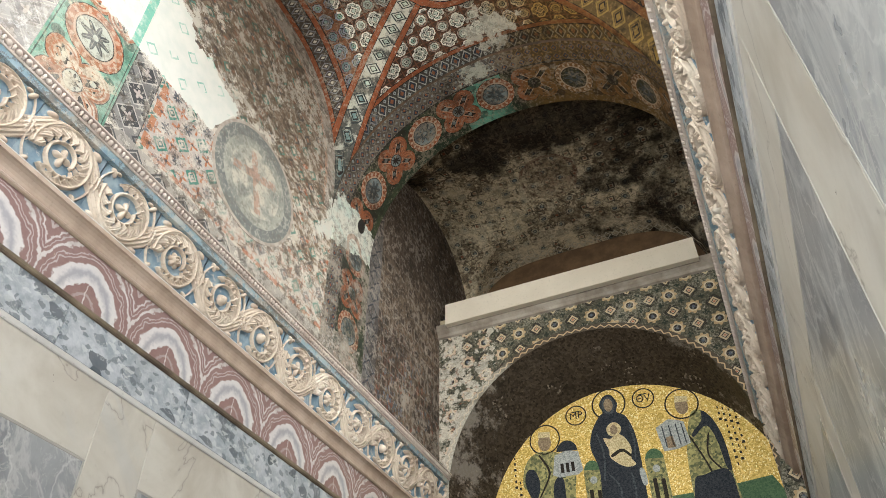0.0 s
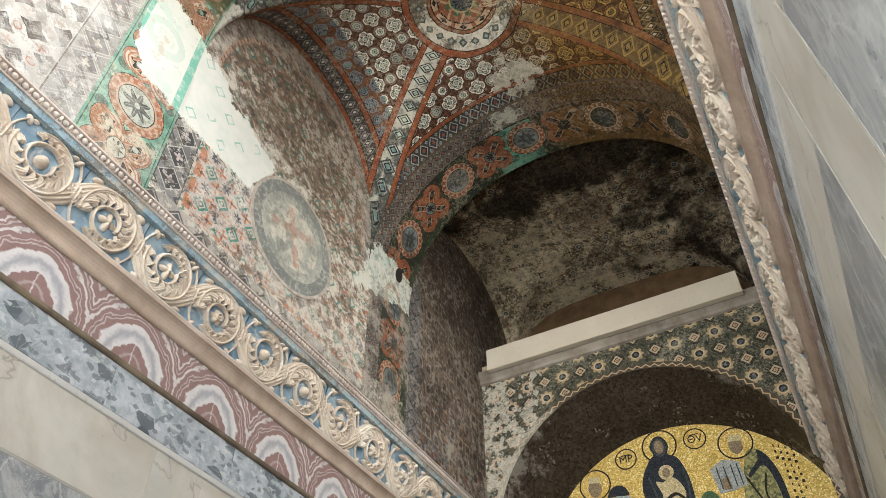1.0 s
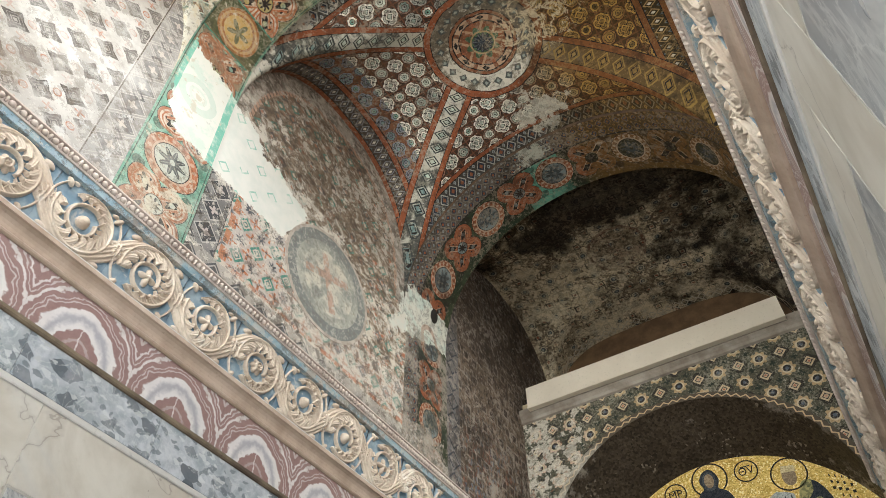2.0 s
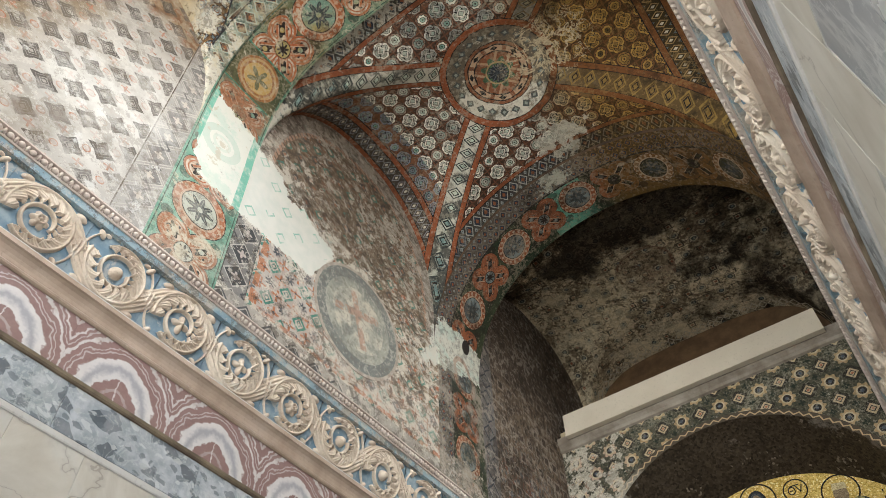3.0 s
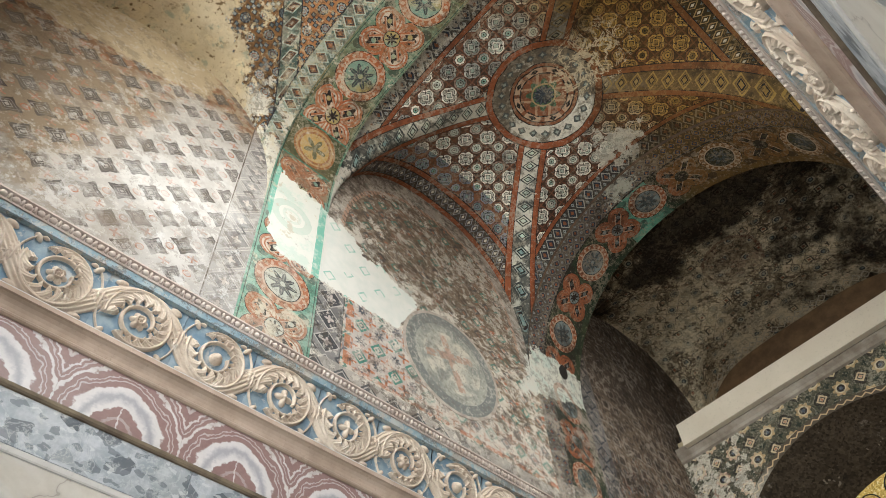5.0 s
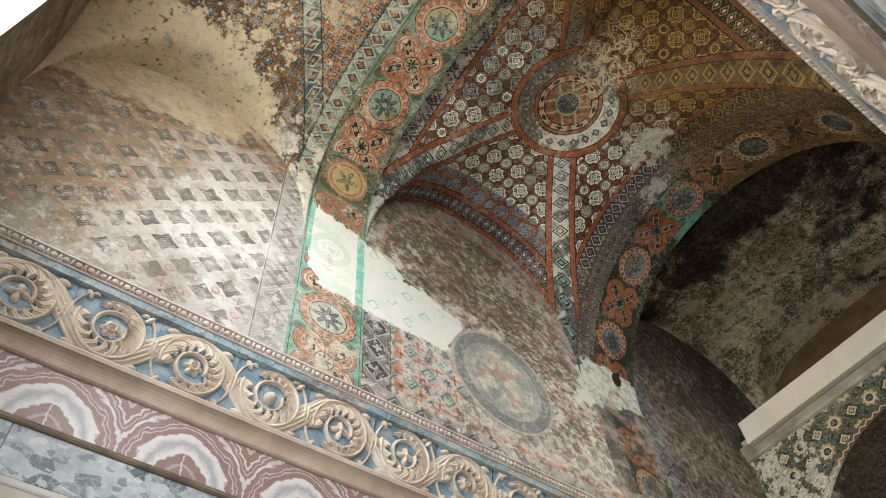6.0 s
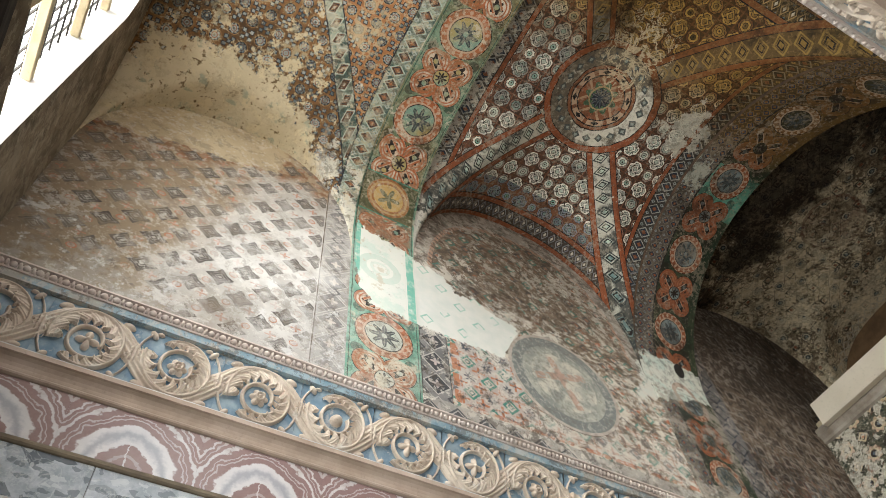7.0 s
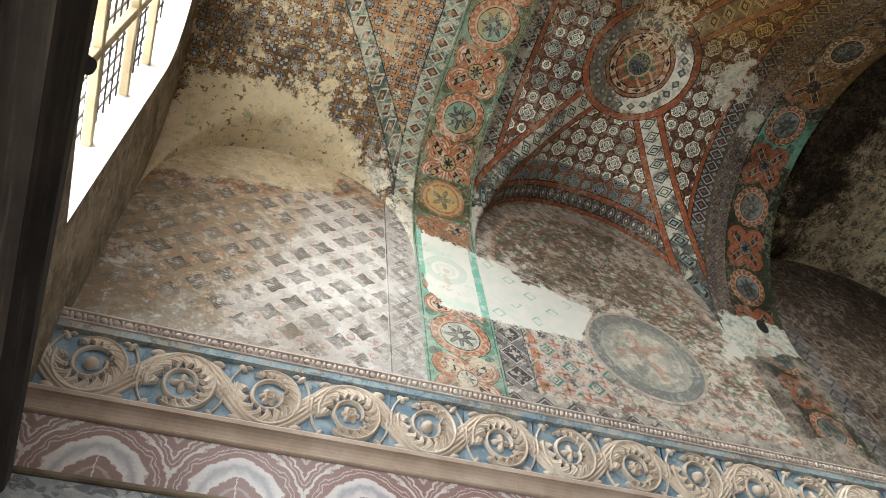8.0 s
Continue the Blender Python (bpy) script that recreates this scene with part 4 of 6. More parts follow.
def m_purple():
    g = Graph("book matched purple marble")
    x, y, z = g.xyz()
    u, v = y, z
    w = (g.noise(3.0, 4, 0.6, at=g.vec(abs(u), v, 0.0)) - 0.5)
    w2 = (g.noise(11.0, 4, 0.6, at=g.vec(abs(u), v, 0.0), seed=4.0) - 0.5)
    d = length(u * 0.94, v * 0.80 + 0.04) + w * 0.22 + w2 * 0.045
    fine = g.noise(20.0, 3, seed=2.0)
    cloud = g.noise(4.0, 5, 0.65, at=g.vec(abs(u), v, 0.0), seed=6.0)
    purple = g.mix(fine * 0.5 + cloud * 0.5, (0.20, 0.105, 0.10), (0.40, 0.265, 0.25))
    white = g.mix(g.noise(7.0, 5, 0.65, seed=7.0), (0.60, 0.56, 0.575), (0.82, 0.79, 0.78))
    grey = g.mix(abs(d - 0.30 + w2 * 0.06).ease(0.0, 0.06), (0.42, 0.41, 0.45), white)
    body = d.ease(0.222, 0.232) * (1.0 - d.ease(0.372, 0.388))
    c = g.mix(body, purple, grey)
    faint = g.mix(0.35, white, purple)
    for at, half, tone in ((0.432, 0.007, faint), (0.468, 0.005, faint), (0.535, 0.013, white), (0.585, 0.006, faint), (0.625, 0.009, white), (0.70, 0.008, faint), (0.75, 0.006, faint)):
        c = g.mix((1.0 - abs(d - at + w2 * 0.02).ease(half * 0.6, half * 1.5)) * (0.55 + cloud * 0.6), c, tone)
    crack = (u + w * 0.12 + w2 * 0.1).near(0.0, 0.006) * d.lt(0.25)
    c = g.mix(crack * 0.8, c, white)
    c = g.mix(d.near(0.15, 0.012) * cloud.ease(0.4, 0.6) * 0.5, c, faint)
    c = g.mix(g.noise(2.2, 6, 0.7, at=g.vec(abs(u), v, 0.0), seed=90.0).ease(0.50, 0.68) * 0.35, c, (0.30, 0.24, 0.22))
    # bare patches where the polish is lost, not mirrored
    spot = g.noise(2.0, 7, 0.72, seed=g.rnd() * 20.0).ease(0.66, 0.69)
    c = g.mix(spot * 0.8, c, (0.62, 0.52, 0.42))
    return g.done(c, 0.32, fine, 0.001, spec=0.5)


def m_carved():
    g = Graph("carved stone over blue ground")
    x, y, z = g.xyz()
    n, f = grain(g, 2.0, 30.0)
    k = g.rnd() * 7.0
    stone = g.mix(g.noise(2.0, 5, 0.6, seed=k).ease(0.3, 0.7), (0.54, 0.435, 0.35), (0.72, 0.62, 0.525))
    stone = g.mix(f.ease(0.5, 0.75) * 0.4, stone, (0.38, 0.29, 0.22))
    stone = g.mix(g.noise(6.0, 7, 0.72, seed=k + 5.0).ease(0.54, 0.64) * 0.45, stone, (0.36, 0.275, 0.205))
    stone = g.mix(g.noise(3.0, 7, 0.72, seed=k + 6.0).ease(0.58, 0.63) * 0.5, stone, (0.78, 0.74, 0.68))
    blue = g.mix(g.noise(6.0, 4, seed=k + 2.0).ease(0.35, 0.65), (0.17, 0.26, 0.34), (0.34, 0.42, 0.475))
    blue = g.mix(g.noise(5.0, 6, 0.72, seed=k + 3.0).ease(0.57, 0.62) * 0.7, blue, (0.54, 0.53, 0.51))
    c = g.mix((x + (f - 0.5) * 0.008).lt(0.014), stone, blue)
    return g.done(c, 0.6, f + n, 0.003)


def m_stone(name, dark, pale, scale=2.0, rough=0.6):
    g = Graph(name)
    n, f = grain(g, scale, 26.0)
    c = g.mix(n.ease(0.3, 0.7), dark, pale)
    c = g.mix(f.ease(0.55, 0.8) * 0.4, c, tuple(v * 0.5 for v in dark))
    return g.done(c, rough, f + n, 0.002)


def m_disc():
    g = Graph("grey painted medallion")
    x, y, z = g.xyz()
    n, f = grain(g, 2.5, 30.0)
    r = length(y, z)
    c = g.mix(n.ease(0.3, 0.7), (0.25, 0.26, 0.24), (0.45, 0.435, 0.38))
    c = g.mix(r.lt(0.55) * g.noise(4.0, 4, seed=3.0).ease(0.42, 0.6), c, (0.60, 0.56, 0.48))
    bar = (abs(y + z * 0.35).min(abs(z - y * 0.35 - 0.12))).lt(0.07) * r.lt(0.5)
    c = g.mix(bar * g.noise(5.0, 5, 0.7, seed=5.0).ease(0.42, 0.52) * 0.75, c, (0.46, 0.27, 0.20))
    c = g.mix(r.gt(0.70) * n.ease(0.2, 0.6) * 0.8, c, (0.15, 0.165, 0.17))
    c = weather(g, c, 0.5, (0.60, 0.56, 0.49), (0.18, 0.16, 0.14), 15.0)
    return g.done(c, 0.65, n + f, 0.003)


def m_plaster():
    g = Graph("stained brown plaster")
    x, y, z = g.xyz()
    n, f = grain(g, 1.6, 26.0)
    big = g.noise(0.7, 6, 0.66, seed=70.0)
    c = g.mix(big.ease(0.35, 0.65), (0.16, 0.125, 0.085), (0.36, 0.295, 0.215))
    c = g.mix(n.ease(0.35, 0.65) * 0.5, c, (0.22, 0.18, 0.13))
    c = g.mix(g.noise(1.9, 8, 0.72, seed=71.0).ease(0.54, 0.60) * 0.55, c, (0.46, 0.40, 0.31))
    run = g.noise(2.0, 5, 0.65, at=g.vec(x * 2.2, y * 2.2, z * 0.5), seed=73.0).ease(0.50, 0.68)
    c = g.mix(run * 0.45, c, (0.09, 0.066, 0.046))
    c = grime(g, c, 0.6, (0.055, 0.04, 0.028), 75.0, 0.52, 0.64, 1.4)
    c = weather(g, c, 0.35, (0.48, 0.42, 0.33), (0.06, 0.045, 0.033), 7.0)
    return g.done(c, 0.85, n * 2.0 + f, 0.012)


def m_bronze():
    g = Graph("dark bronze door case")
    x, y, z = g.xyz()
    n, f = grain(g, 2.0, 26.0)
    c = g.mix(n.ease(0.3, 0.7), (0.010, 0.007, 0.006), (0.030, 0.022, 0.017))
    run = g.noise(3.0, 5, 0.65, at=g.vec(x * 0.4, y * 9.0, z * 9.0), seed=3.0).ease(0.48, 0.66)
    c = g.mix(run * 0.6, c, (0.060, 0.046, 0.036))
    return g.done(c, 0.65, f + n, 0.004)


def m_blue():
    g = Graph("pale blue painted stone")
    n, f = grain(g, 5.0, 26.0)
    c = g.mix(n.ease(0.3, 0.7), (0.19, 0.30, 0.37), (0.40, 0.48, 0.51))
    c = g.mix(g.noise(2.5, 7, 0.72, seed=81.0).ease(0.50, 0.57) * 0.8, c, (0.42, 0.37, 0.31))
    c = weather(g, c, 0.6, (0.55, 0.52, 0.47), (0.12, 0.11, 0.10), 12.0)
    return g.done(c, 0.6, f + n, 0.003)


MAT = {k: fn() for k, fn in dict(
    wall_s=m_bay_south_wall, wall_m=m_bay_middle_wall, wall_n=m_bay_north_wall, vault_m=m_vault_middle, vault_s=m_vault_south,
    vault_n=m_vault_north, arch_g=m_green_arch, arch_r=m_red_arch, spandrel=m_lunette_wall, reveal=m_reveal, gold=m_gold,
    cream=m_cream, grey=m_grey, breccia=m_breccia, purple=m_purple, carved=m_carved, disc=m_disc, plaster=m_plaster, blue=m_blue).items()}
MAT["moulding"] = m_stone("tan moulded stone", (0.40, 0.30, 0.235), (0.58, 0.46, 0.38))
MAT["bead"] = m_stone("pinkish beaded stone", (0.50, 0.41, 0.36), (0.66, 0.58, 0.53))
MAT["rim"] = m_stone("faded painted rim", (0.36, 0.29, 0.25), (0.56, 0.50, 0.44), 6.0, 0.7)
MAT["inlay_line"] = m_stone("pale inlay line", (0.42, 0.40, 0.37), (0.52, 0.50, 0.47), 1.5, 0.4)
MAT["string"] = m_stone("grimy stone string course", (0.22, 0.18, 0.145), (0.42, 0.37, 0.32), 2.5, 0.7)
MAT["border"] = m_stone("pale marble border", (0.56, 0.54, 0.53), (0.68, 0.66, 0.64), 1.5, 0.4)
MAT["dark_line"] = m_stone("dark weathered fillet", (0.12, 0.09, 0.07), (0.30, 0.24, 0.17))
MAT["limewash"] = m_stone("white limewash", (0.74, 0.73, 0.70), (0.82, 0.81, 0.78), 2.0, 0.8)
MAT["brick"] = m_stone("dark brown masonry", (0.10, 0.06, 0.035), (0.18, 0.11, 0.06), 3.0, 0.85)
MAT["beam"] = m_stone("cream painted timber", (0.67, 0.59, 0.48), (0.76, 0.68, 0.57), 0.7, 0.55)
MAT["bronze"] = m_bronze()
MAT["iron"] = m_stone("black iron", (0.015, 0.015, 0.015), (0.04, 0.035, 0.03), 4.0, 0.6)
MAT["arris"] = m_stone("dark painted arris", (0.045, 0.032, 0.024), (0.12, 0.075, 0.048), 5.0, 0.7)
MAT["frame"] = m_stone("ochre window stone", (0.42, 0.34, 0.22), (0.56, 0.47, 0.33), 3.0, 0.7)
MAT["floor"] = m_stone("worn grey paving", (0.14, 0.135, 0.125), (0.24, 0.23, 0.215), 1.0, 0.5)
MAT["ground"] = m_stone("pale courtyard stone", (0.40, 0.37, 0.32), (0.52, 0.49, 0.44), 0.5, 0.9)
MAT["robe"] = m_tess("dark blue tesserae", (0.012, 0.016, 0.024), (0.05, 0.055, 0.065))
MAT["flesh"] = m_tess("ochre tesserae", (0.20, 0.14, 0.09), (0.42, 0.31, 0.20))
MAT["olive"] = m_tess("olive gold tesserae", (0.10, 0.115, 0.06), (0.48, 0.42, 0.18), 26.0)
MAT["silver"] = m_tess("pale grey tesserae", (0.25, 0.27, 0.27), (0.55, 0.56, 0.54))
MAT["tunic"] = m_tess("pale gold tesserae", (0.46, 0.34, 0.17), (0.80, 0.68, 0.42))
MAT["green_t"] = m_tess("green tesserae", (0.05, 0.11, 0.06), (0.12, 0.20, 0.10))
MAT["fold"] = m_tess("slate tesserae", (0.03, 0.036, 0.045), (0.10, 0.11, 0.12))
MAT["ink"] = m_tess("black tesserae", (0.015, 0.012, 0.010), (0.04, 0.03, 0.02))


# ---- mesh helpers ----
def mesh_of(name, verts, faces, mat, smooth=False, uvs=None):
    me = bpy.data.meshes.new(name)
    me.from_pydata(verts, [], faces)
    if uvs is not None:
        layer = me.uv_layers.new(name="UVMap")
        flat = np.array([c for f in uvs for p in f for c in p], dtype=np.float32)
        layer.data.foreach_set("uv", flat)
    if smooth:
        me.polygons.foreach_set("use_smooth", [True] * len(me.polygons))
    me.materials.append(mat)
    me.update()
    return me


def place(name, me, parent=None, label="", at=None):
    ob = new(name, me)
    if at is not None:
        ob.matrix_basis = at
    if parent is not None:
        ob.parent = parent
    if label:
        tagged(ob, label)
    return ob


def part(name, bm, mat, parent=None, label="", smooth=False, at=None):
    me = bpy.data.meshes.new(name)
    bmesh.ops.recalc_face_normals(bm, faces=bm.faces)
    bm.to_mesh(me)
    bm.free()
    if smooth:
        me.polygons.foreach_set("use_smooth", [True] * len(me.polygons))
    me.materials.append(mat)
    return place(name, me, parent, label, at)


def thing(name, label, category, kind="", group="", at=None):
    ob = new(name)
    ob.empty_display_size = 0.2
    if at is not None:
        ob.matrix_basis = at
    return tagged(ob, label, category, group, kind)


def box(x0, x1, y0, y1, z0, z1, bevel=0.0):
    bm = bmesh.new()
    bmesh.ops.create_cube(bm, size=1.0)
    bmesh.ops.transform(bm, matrix=pose((x0 + x1) / 2, (y0 + y1) / 2, (z0 + z1) / 2) @ Matrix.Diagonal((x1 - x0, y1 - y0, z1 - z0, 1)), verts=bm.verts)
    if bevel:
        bmesh.ops.bevel(bm, geom=bm.edges[:], offset=bevel, segments=1, affect="EDGES")
    return bm


def slab(sx, y0, y1, z0, z1, thick, bevel=0.006):
    """A slab standing on a side wall; sx is its back, thick its signed projection."""
    return box(min(sx, sx + thick), max(sx, sx + thick), y0, y1, z0, z1, bevel)


def run(profile, y0, y1, mat, name, parent, label="", smooth=False):
    """A moulding along y: profile is a closed list of (x, z)."""
    n = len(profile)
    verts = [(x, y0, z) for x, z in profile] + [(x, y1, z) for x, z in profile]
    faces = [(i, (i + 1) % n, n + (i + 1) % n, n + i) for i in range(n)] + [tuple(range(n))[::-1], tuple(range(n, 2 * n))]
    return place(name, mesh_of(name, verts, faces, mat, smooth), parent, label)


def curve_h(t, n, rise):
    """Height of a flattened arch over its springing, t from -1 to 1."""
    return rise * max(0.0, 1.0 - abs(t) ** n) ** (1.0 / n)


def lengths(fn, ts):
    """Arc length of z = fn(t) at each t (metres)."""
    s, out = 0.0, [0.0]
    for a, b in zip(ts, ts[1:]):
        s += math.hypot(b - a, fn(b) - fn(a))
        out.append(s)
    return out


def vault(name, y0, y1, ax, by, mat, label, nx=72, ny=60):
    """A groin vault over the whole width. ax and by: springing, rise, exponent across x and across y."""
    cy, hy, hx = (y0 + y1) / 2, (y1 - y0) / 2, (XE - XW) / 2
    xs = [XM - hx * math.cos(math.pi * i / nx) for i in range(nx + 1)]
    ys = [cy - hy * math.cos(math.pi * j / ny) for j in range(ny + 1)]
    fa = lambda x, y=cy: ax[0] + curve_h((x - XM) / hx, ax[2] + (ax[3] - ax[2]) * (y - y0) / (y1 - y0), ax[1])
    fb = lambda y: by[0] + curve_h((y - cy) / hy, by[2], by[1])
    sa, sb = lengths(fa, xs), lengths(fb, ys)
    verts, faces, uvs = [], [], []
    rough = lambda x, y: 0.018 * noise.noise(Vector((x * 1.1, y * 1.1, 3.0))) + 0.006 * noise.noise(Vector((x * 5, y * 5, 1.0)))
    for j, y in enumerate(ys):
        for i, x in enumerate(xs):
            a, b = fa(x, y), fb(y)
            k = 0.10
            h = max(k - abs(a - b), 0.0) / k
            verts.append((x, y, max(a, b) + h * h * k * 0.25 + rough(x, y)))
    w = nx + 1
    for j in range(ny):
        for i in range(nx):
            q = (j * w + i, j * w + i + 1, (j + 1) * w + i + 1, (j + 1) * w + i)
            faces.append(q)
            mx, my = (xs[i] + xs[i + 1]) / 2, (ys[j] + ys[j + 1]) / 2
            side = fb(my) > fa(mx)
            uvs.append([(sb[jj], xs[ii]) if side else (sa[ii], ys[jj]) for jj, ii in ((j, i), (j, i + 1), (j + 1, i + 1), (j + 1, i))])
    # back of the shell, so that it has body
    base = len(verts)
    edge = [i for i in range(w)] + [j * w + nx for j in range(1, ny + 1)] + [ny * w + i for i in range(nx - 1, -1, -1)] + [j * w for j in range(ny - 1, 0, -1)]
    for e in edge:
        verts.append((verts[e][0], verts[e][1], ZT))
    m = len(edge)
    for k in range(m):
        f = (edge[k], edge[(k + 1) % m], base + (k + 1) % m, base + k)
        faces.append(f)
        uvs.append([(0, 0)] * 4)
    faces.append(tuple(base + k for k in range(m)))
    uvs.append([(0, 0)] * m)
    ob = place(name, mesh_of(name, verts, faces, mat, True, uvs))
    return tagged(ob, label, "ceiling", kind="structure")


def cross_arch(name, y0, y1, zs, rise, n, mat, side_mat, label, seg=64):
    """A transverse arch: painted soffit and two plain faces."""
    hx = (XE - XW) / 2
    xs = [XM - hx * math.cos(math.pi * i / seg) for i in range(seg + 1)]
    fn = lambda x: zs + curve_h((x - XM) / hx, n, rise)
    s = lengths(fn, xs)
    root = tagged(thing(name, label, "arch"), kind="structure")
    cols = 10
    verts, faces, uvs = [], [], []
    for i, x in enumerate(xs):
        for j in range(cols + 1):
            y = y0 + (y1 - y0) * j / cols
            wob = 0.008 * noise.noise(Vector((s[i] * 2.0, y * 2.0, 7.0)))
            verts.append((x, y, fn(x) + (wob if 0 < j < cols else 0.0)))
    w = cols + 1
    for i in range(seg):
        for j in range(cols):
            faces.append((i * w + j, i * w + j + 1, (i + 1) * w + j + 1, (i + 1) * w + j))
            uvs.append([(s[i], j / cols), (s[i], (j + 1) / cols), (s[i + 1], (j + 1) / cols), (s[i + 1], j / cols)])
    place("soffit", mesh_of("soffit", verts, faces, mat, True, uvs), root)
    for y in (y0, y1):
        verts = [(x, y, fn(x)) for x in xs] + [(x, y, ZT) for x in xs]
        k = seg + 1
        place("arch_face", mesh_of("arch_face", verts, [(i, i + 1, k + i + 1, k + i) for i in range(seg)], side_mat), root)
    return root


def pilaster(y0, y1, z1, mat, parent, label):
    """The painted foot of an arch on the west wall, with the same band on it."""
    bm = box(XW - 0.05, XW + 0.012, y0, y1, ZC, z1)
    ob = part("pilaster_band", bm, mat, parent, label)
    me = ob.data
    layer = me.uv_layers.new(name="UVMap")
    for loop in me.loops:
        co = me.vertices[loop.vertex_index].co
        layer.data[loop.index].uv = (co.z - z1, (co.y - y0) / (y1 - y0))
    return ob


def arched_wall(x0, x1, y0, y1, z0, z1, cx, r, zs, sill, seg=40):
    """A wall across the room with a round-headed opening through it: front face, back face and reveal as three bmeshes in one list of faces."""
    arc = [(cx - r * math.cos(math.pi * i / seg), zs + r * math.sin(math.pi * i / seg)) for i in range(seg + 1)]
    hole = [(cx - r, sill)] + arc + [(cx + r, sill)]
    face_sets = []
    for y in (y0, y1):
        verts, faces = [], []

        def quad(*pts):
            b = len(verts)
            verts.extend((px, y, pz) for px, pz in pts)
            faces.append(tuple(range(b, b + len(pts))))
        quad((x0, z0), (cx - r, z0), (cx - r, z1), (x0, z1))
        quad((cx + r, z0), (x1, z0), (x1, z1), (cx + r, z1))
        quad((cx - r, z0), (cx + r, z0), (cx + r, sill), (cx - r, sill))
        for (ax, az), (bx, bz) in zip(arc, arc[1:]):
            quad((ax, az), (bx, bz), (bx, z1), (ax, z1))
        face_sets.append((verts, faces))
    n = len(hole)
    verts = [(px, y0, pz) for px, pz in hole] + [(px, y1, pz) for px, pz in hole]
    reveal = (verts, [(i, (i + 1) % n, n + (i + 1) % n, n + i) for i in range(n)])
    return face_sets[0], face_sets[1], reveal


# ---- structure ----
floor = tagged(part("floor", box(-5.4, 1.4, -2.0, 14.8, -0.2, 0.0), MAT["floor"]), "worn grey stone floor of the vestibule", "floor", kind="structure")
ground = tagged(part("ground", box(-400, 400, -400, 400, -0.5, -0.22), MAT["ground"]), "pale stone court outside the entrance", "ground", kind="structure")

wall_west = tagged(thing("wall_west", "marble clad wall under painted plaster, with a carved cornice", "wall"), kind="structure")
wall_east = tagged(thing("wall_east", "marble clad wall with grey inlaid panels under a carved cornice", "wall"), kind="structure")
part("masonry", box(-5.4, -4.99, -2.0, 14.8, 0.0, ZC), MAT["plaster"], wall_west)
for y0, y1, key in ((YB - 0.96, A1, "wall_s"), (A1, A2, "wall_m"), (A2, R1 + 0.1, "wall_m"), (R1 + 0.1, YR + 0.4, "wall_n")):
    part("wall_face", box(-5.4, XW, y0, y1, ZC - 0.02, ZT), MAT[key], wall_west)
part("masonry", box(0.965, 1.7, -2.0, 14.8, 0.0, ZC - 0.021), MAT["plaster"], wall_east)
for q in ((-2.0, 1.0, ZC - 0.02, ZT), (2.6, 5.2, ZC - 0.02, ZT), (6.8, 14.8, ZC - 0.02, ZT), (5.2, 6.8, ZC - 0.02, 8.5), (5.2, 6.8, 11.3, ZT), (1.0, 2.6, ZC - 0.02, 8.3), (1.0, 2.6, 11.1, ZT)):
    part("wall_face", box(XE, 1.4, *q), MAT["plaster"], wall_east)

vault("ceiling_south", YB, A1, (10.1, 2.85, 2.4, 3.2), (10.0, 2.35, 2.3), MAT["vault_s"], "cream plaster groin vault with flaked painted ornament")
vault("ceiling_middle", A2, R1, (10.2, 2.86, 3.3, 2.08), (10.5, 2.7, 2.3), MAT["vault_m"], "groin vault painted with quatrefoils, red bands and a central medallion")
vault("ceiling_north", R2, YR, (10.3, 3.4, 4.0, 4.0), (10.5, 3.3, 2.5), MAT["vault_n"], "dark sooty groin vault with painted shade and remains of mosaic")
arch_s = cross_arch("arch_south", A1, A2, 10.2, 2.7, 3.4, MAT["arch_g"], MAT["plaster"], "green painted transverse arch with red wheels and quatrefoils")
pilaster(A1, A2, 10.2, MAT["arch_g"], arch_s, "whitewashed green band with painted wheels")
arch_n = cross_arch("arch_north", R1, R2, 10.17, 2.82, 2.05, MAT["arch_r"], MAT["arris"], "dark red transverse arch with painted wheels")
pilaster(R1 + 0.1, R2, 10.15, MAT["arch_r"], arch_n, "worn dark band with red wheels")

# south wall: open entrance below, round-headed window above
wall_south = tagged(thing("wall_south", "stained plaster wall with a tall arched window", "wall"), kind="structure")
wx, wr = -2.05, 1.5
front, back, rev = arched_wall(-4.985, 0.96, YB, YB - 0.9, 5.0, ZT, wx, wr, 11.0, 7.28)
for nm, (v, f), key in (("wall_face", front, "plaster"), ("wall_face", back, "plaster"), ("window_reveal", rev, "limewash")):
    place(nm, mesh_of(nm, v, f, MAT[key], False), wall_south)
part("wall_face", box(-4.985, -2.7, YB - 0.9, YB, 0.0, 5.0), MAT["plaster"], wall_south)
part("wall_face", box(0.3, 0.96, YB - 0.9, YB, 0.0, 5.0), MAT["plaster"], wall_south)
part("wall_face", box(-2.7, 0.3, YB - 0.9, YB, 3.7, 5.0), MAT["plaster"], wall_south)

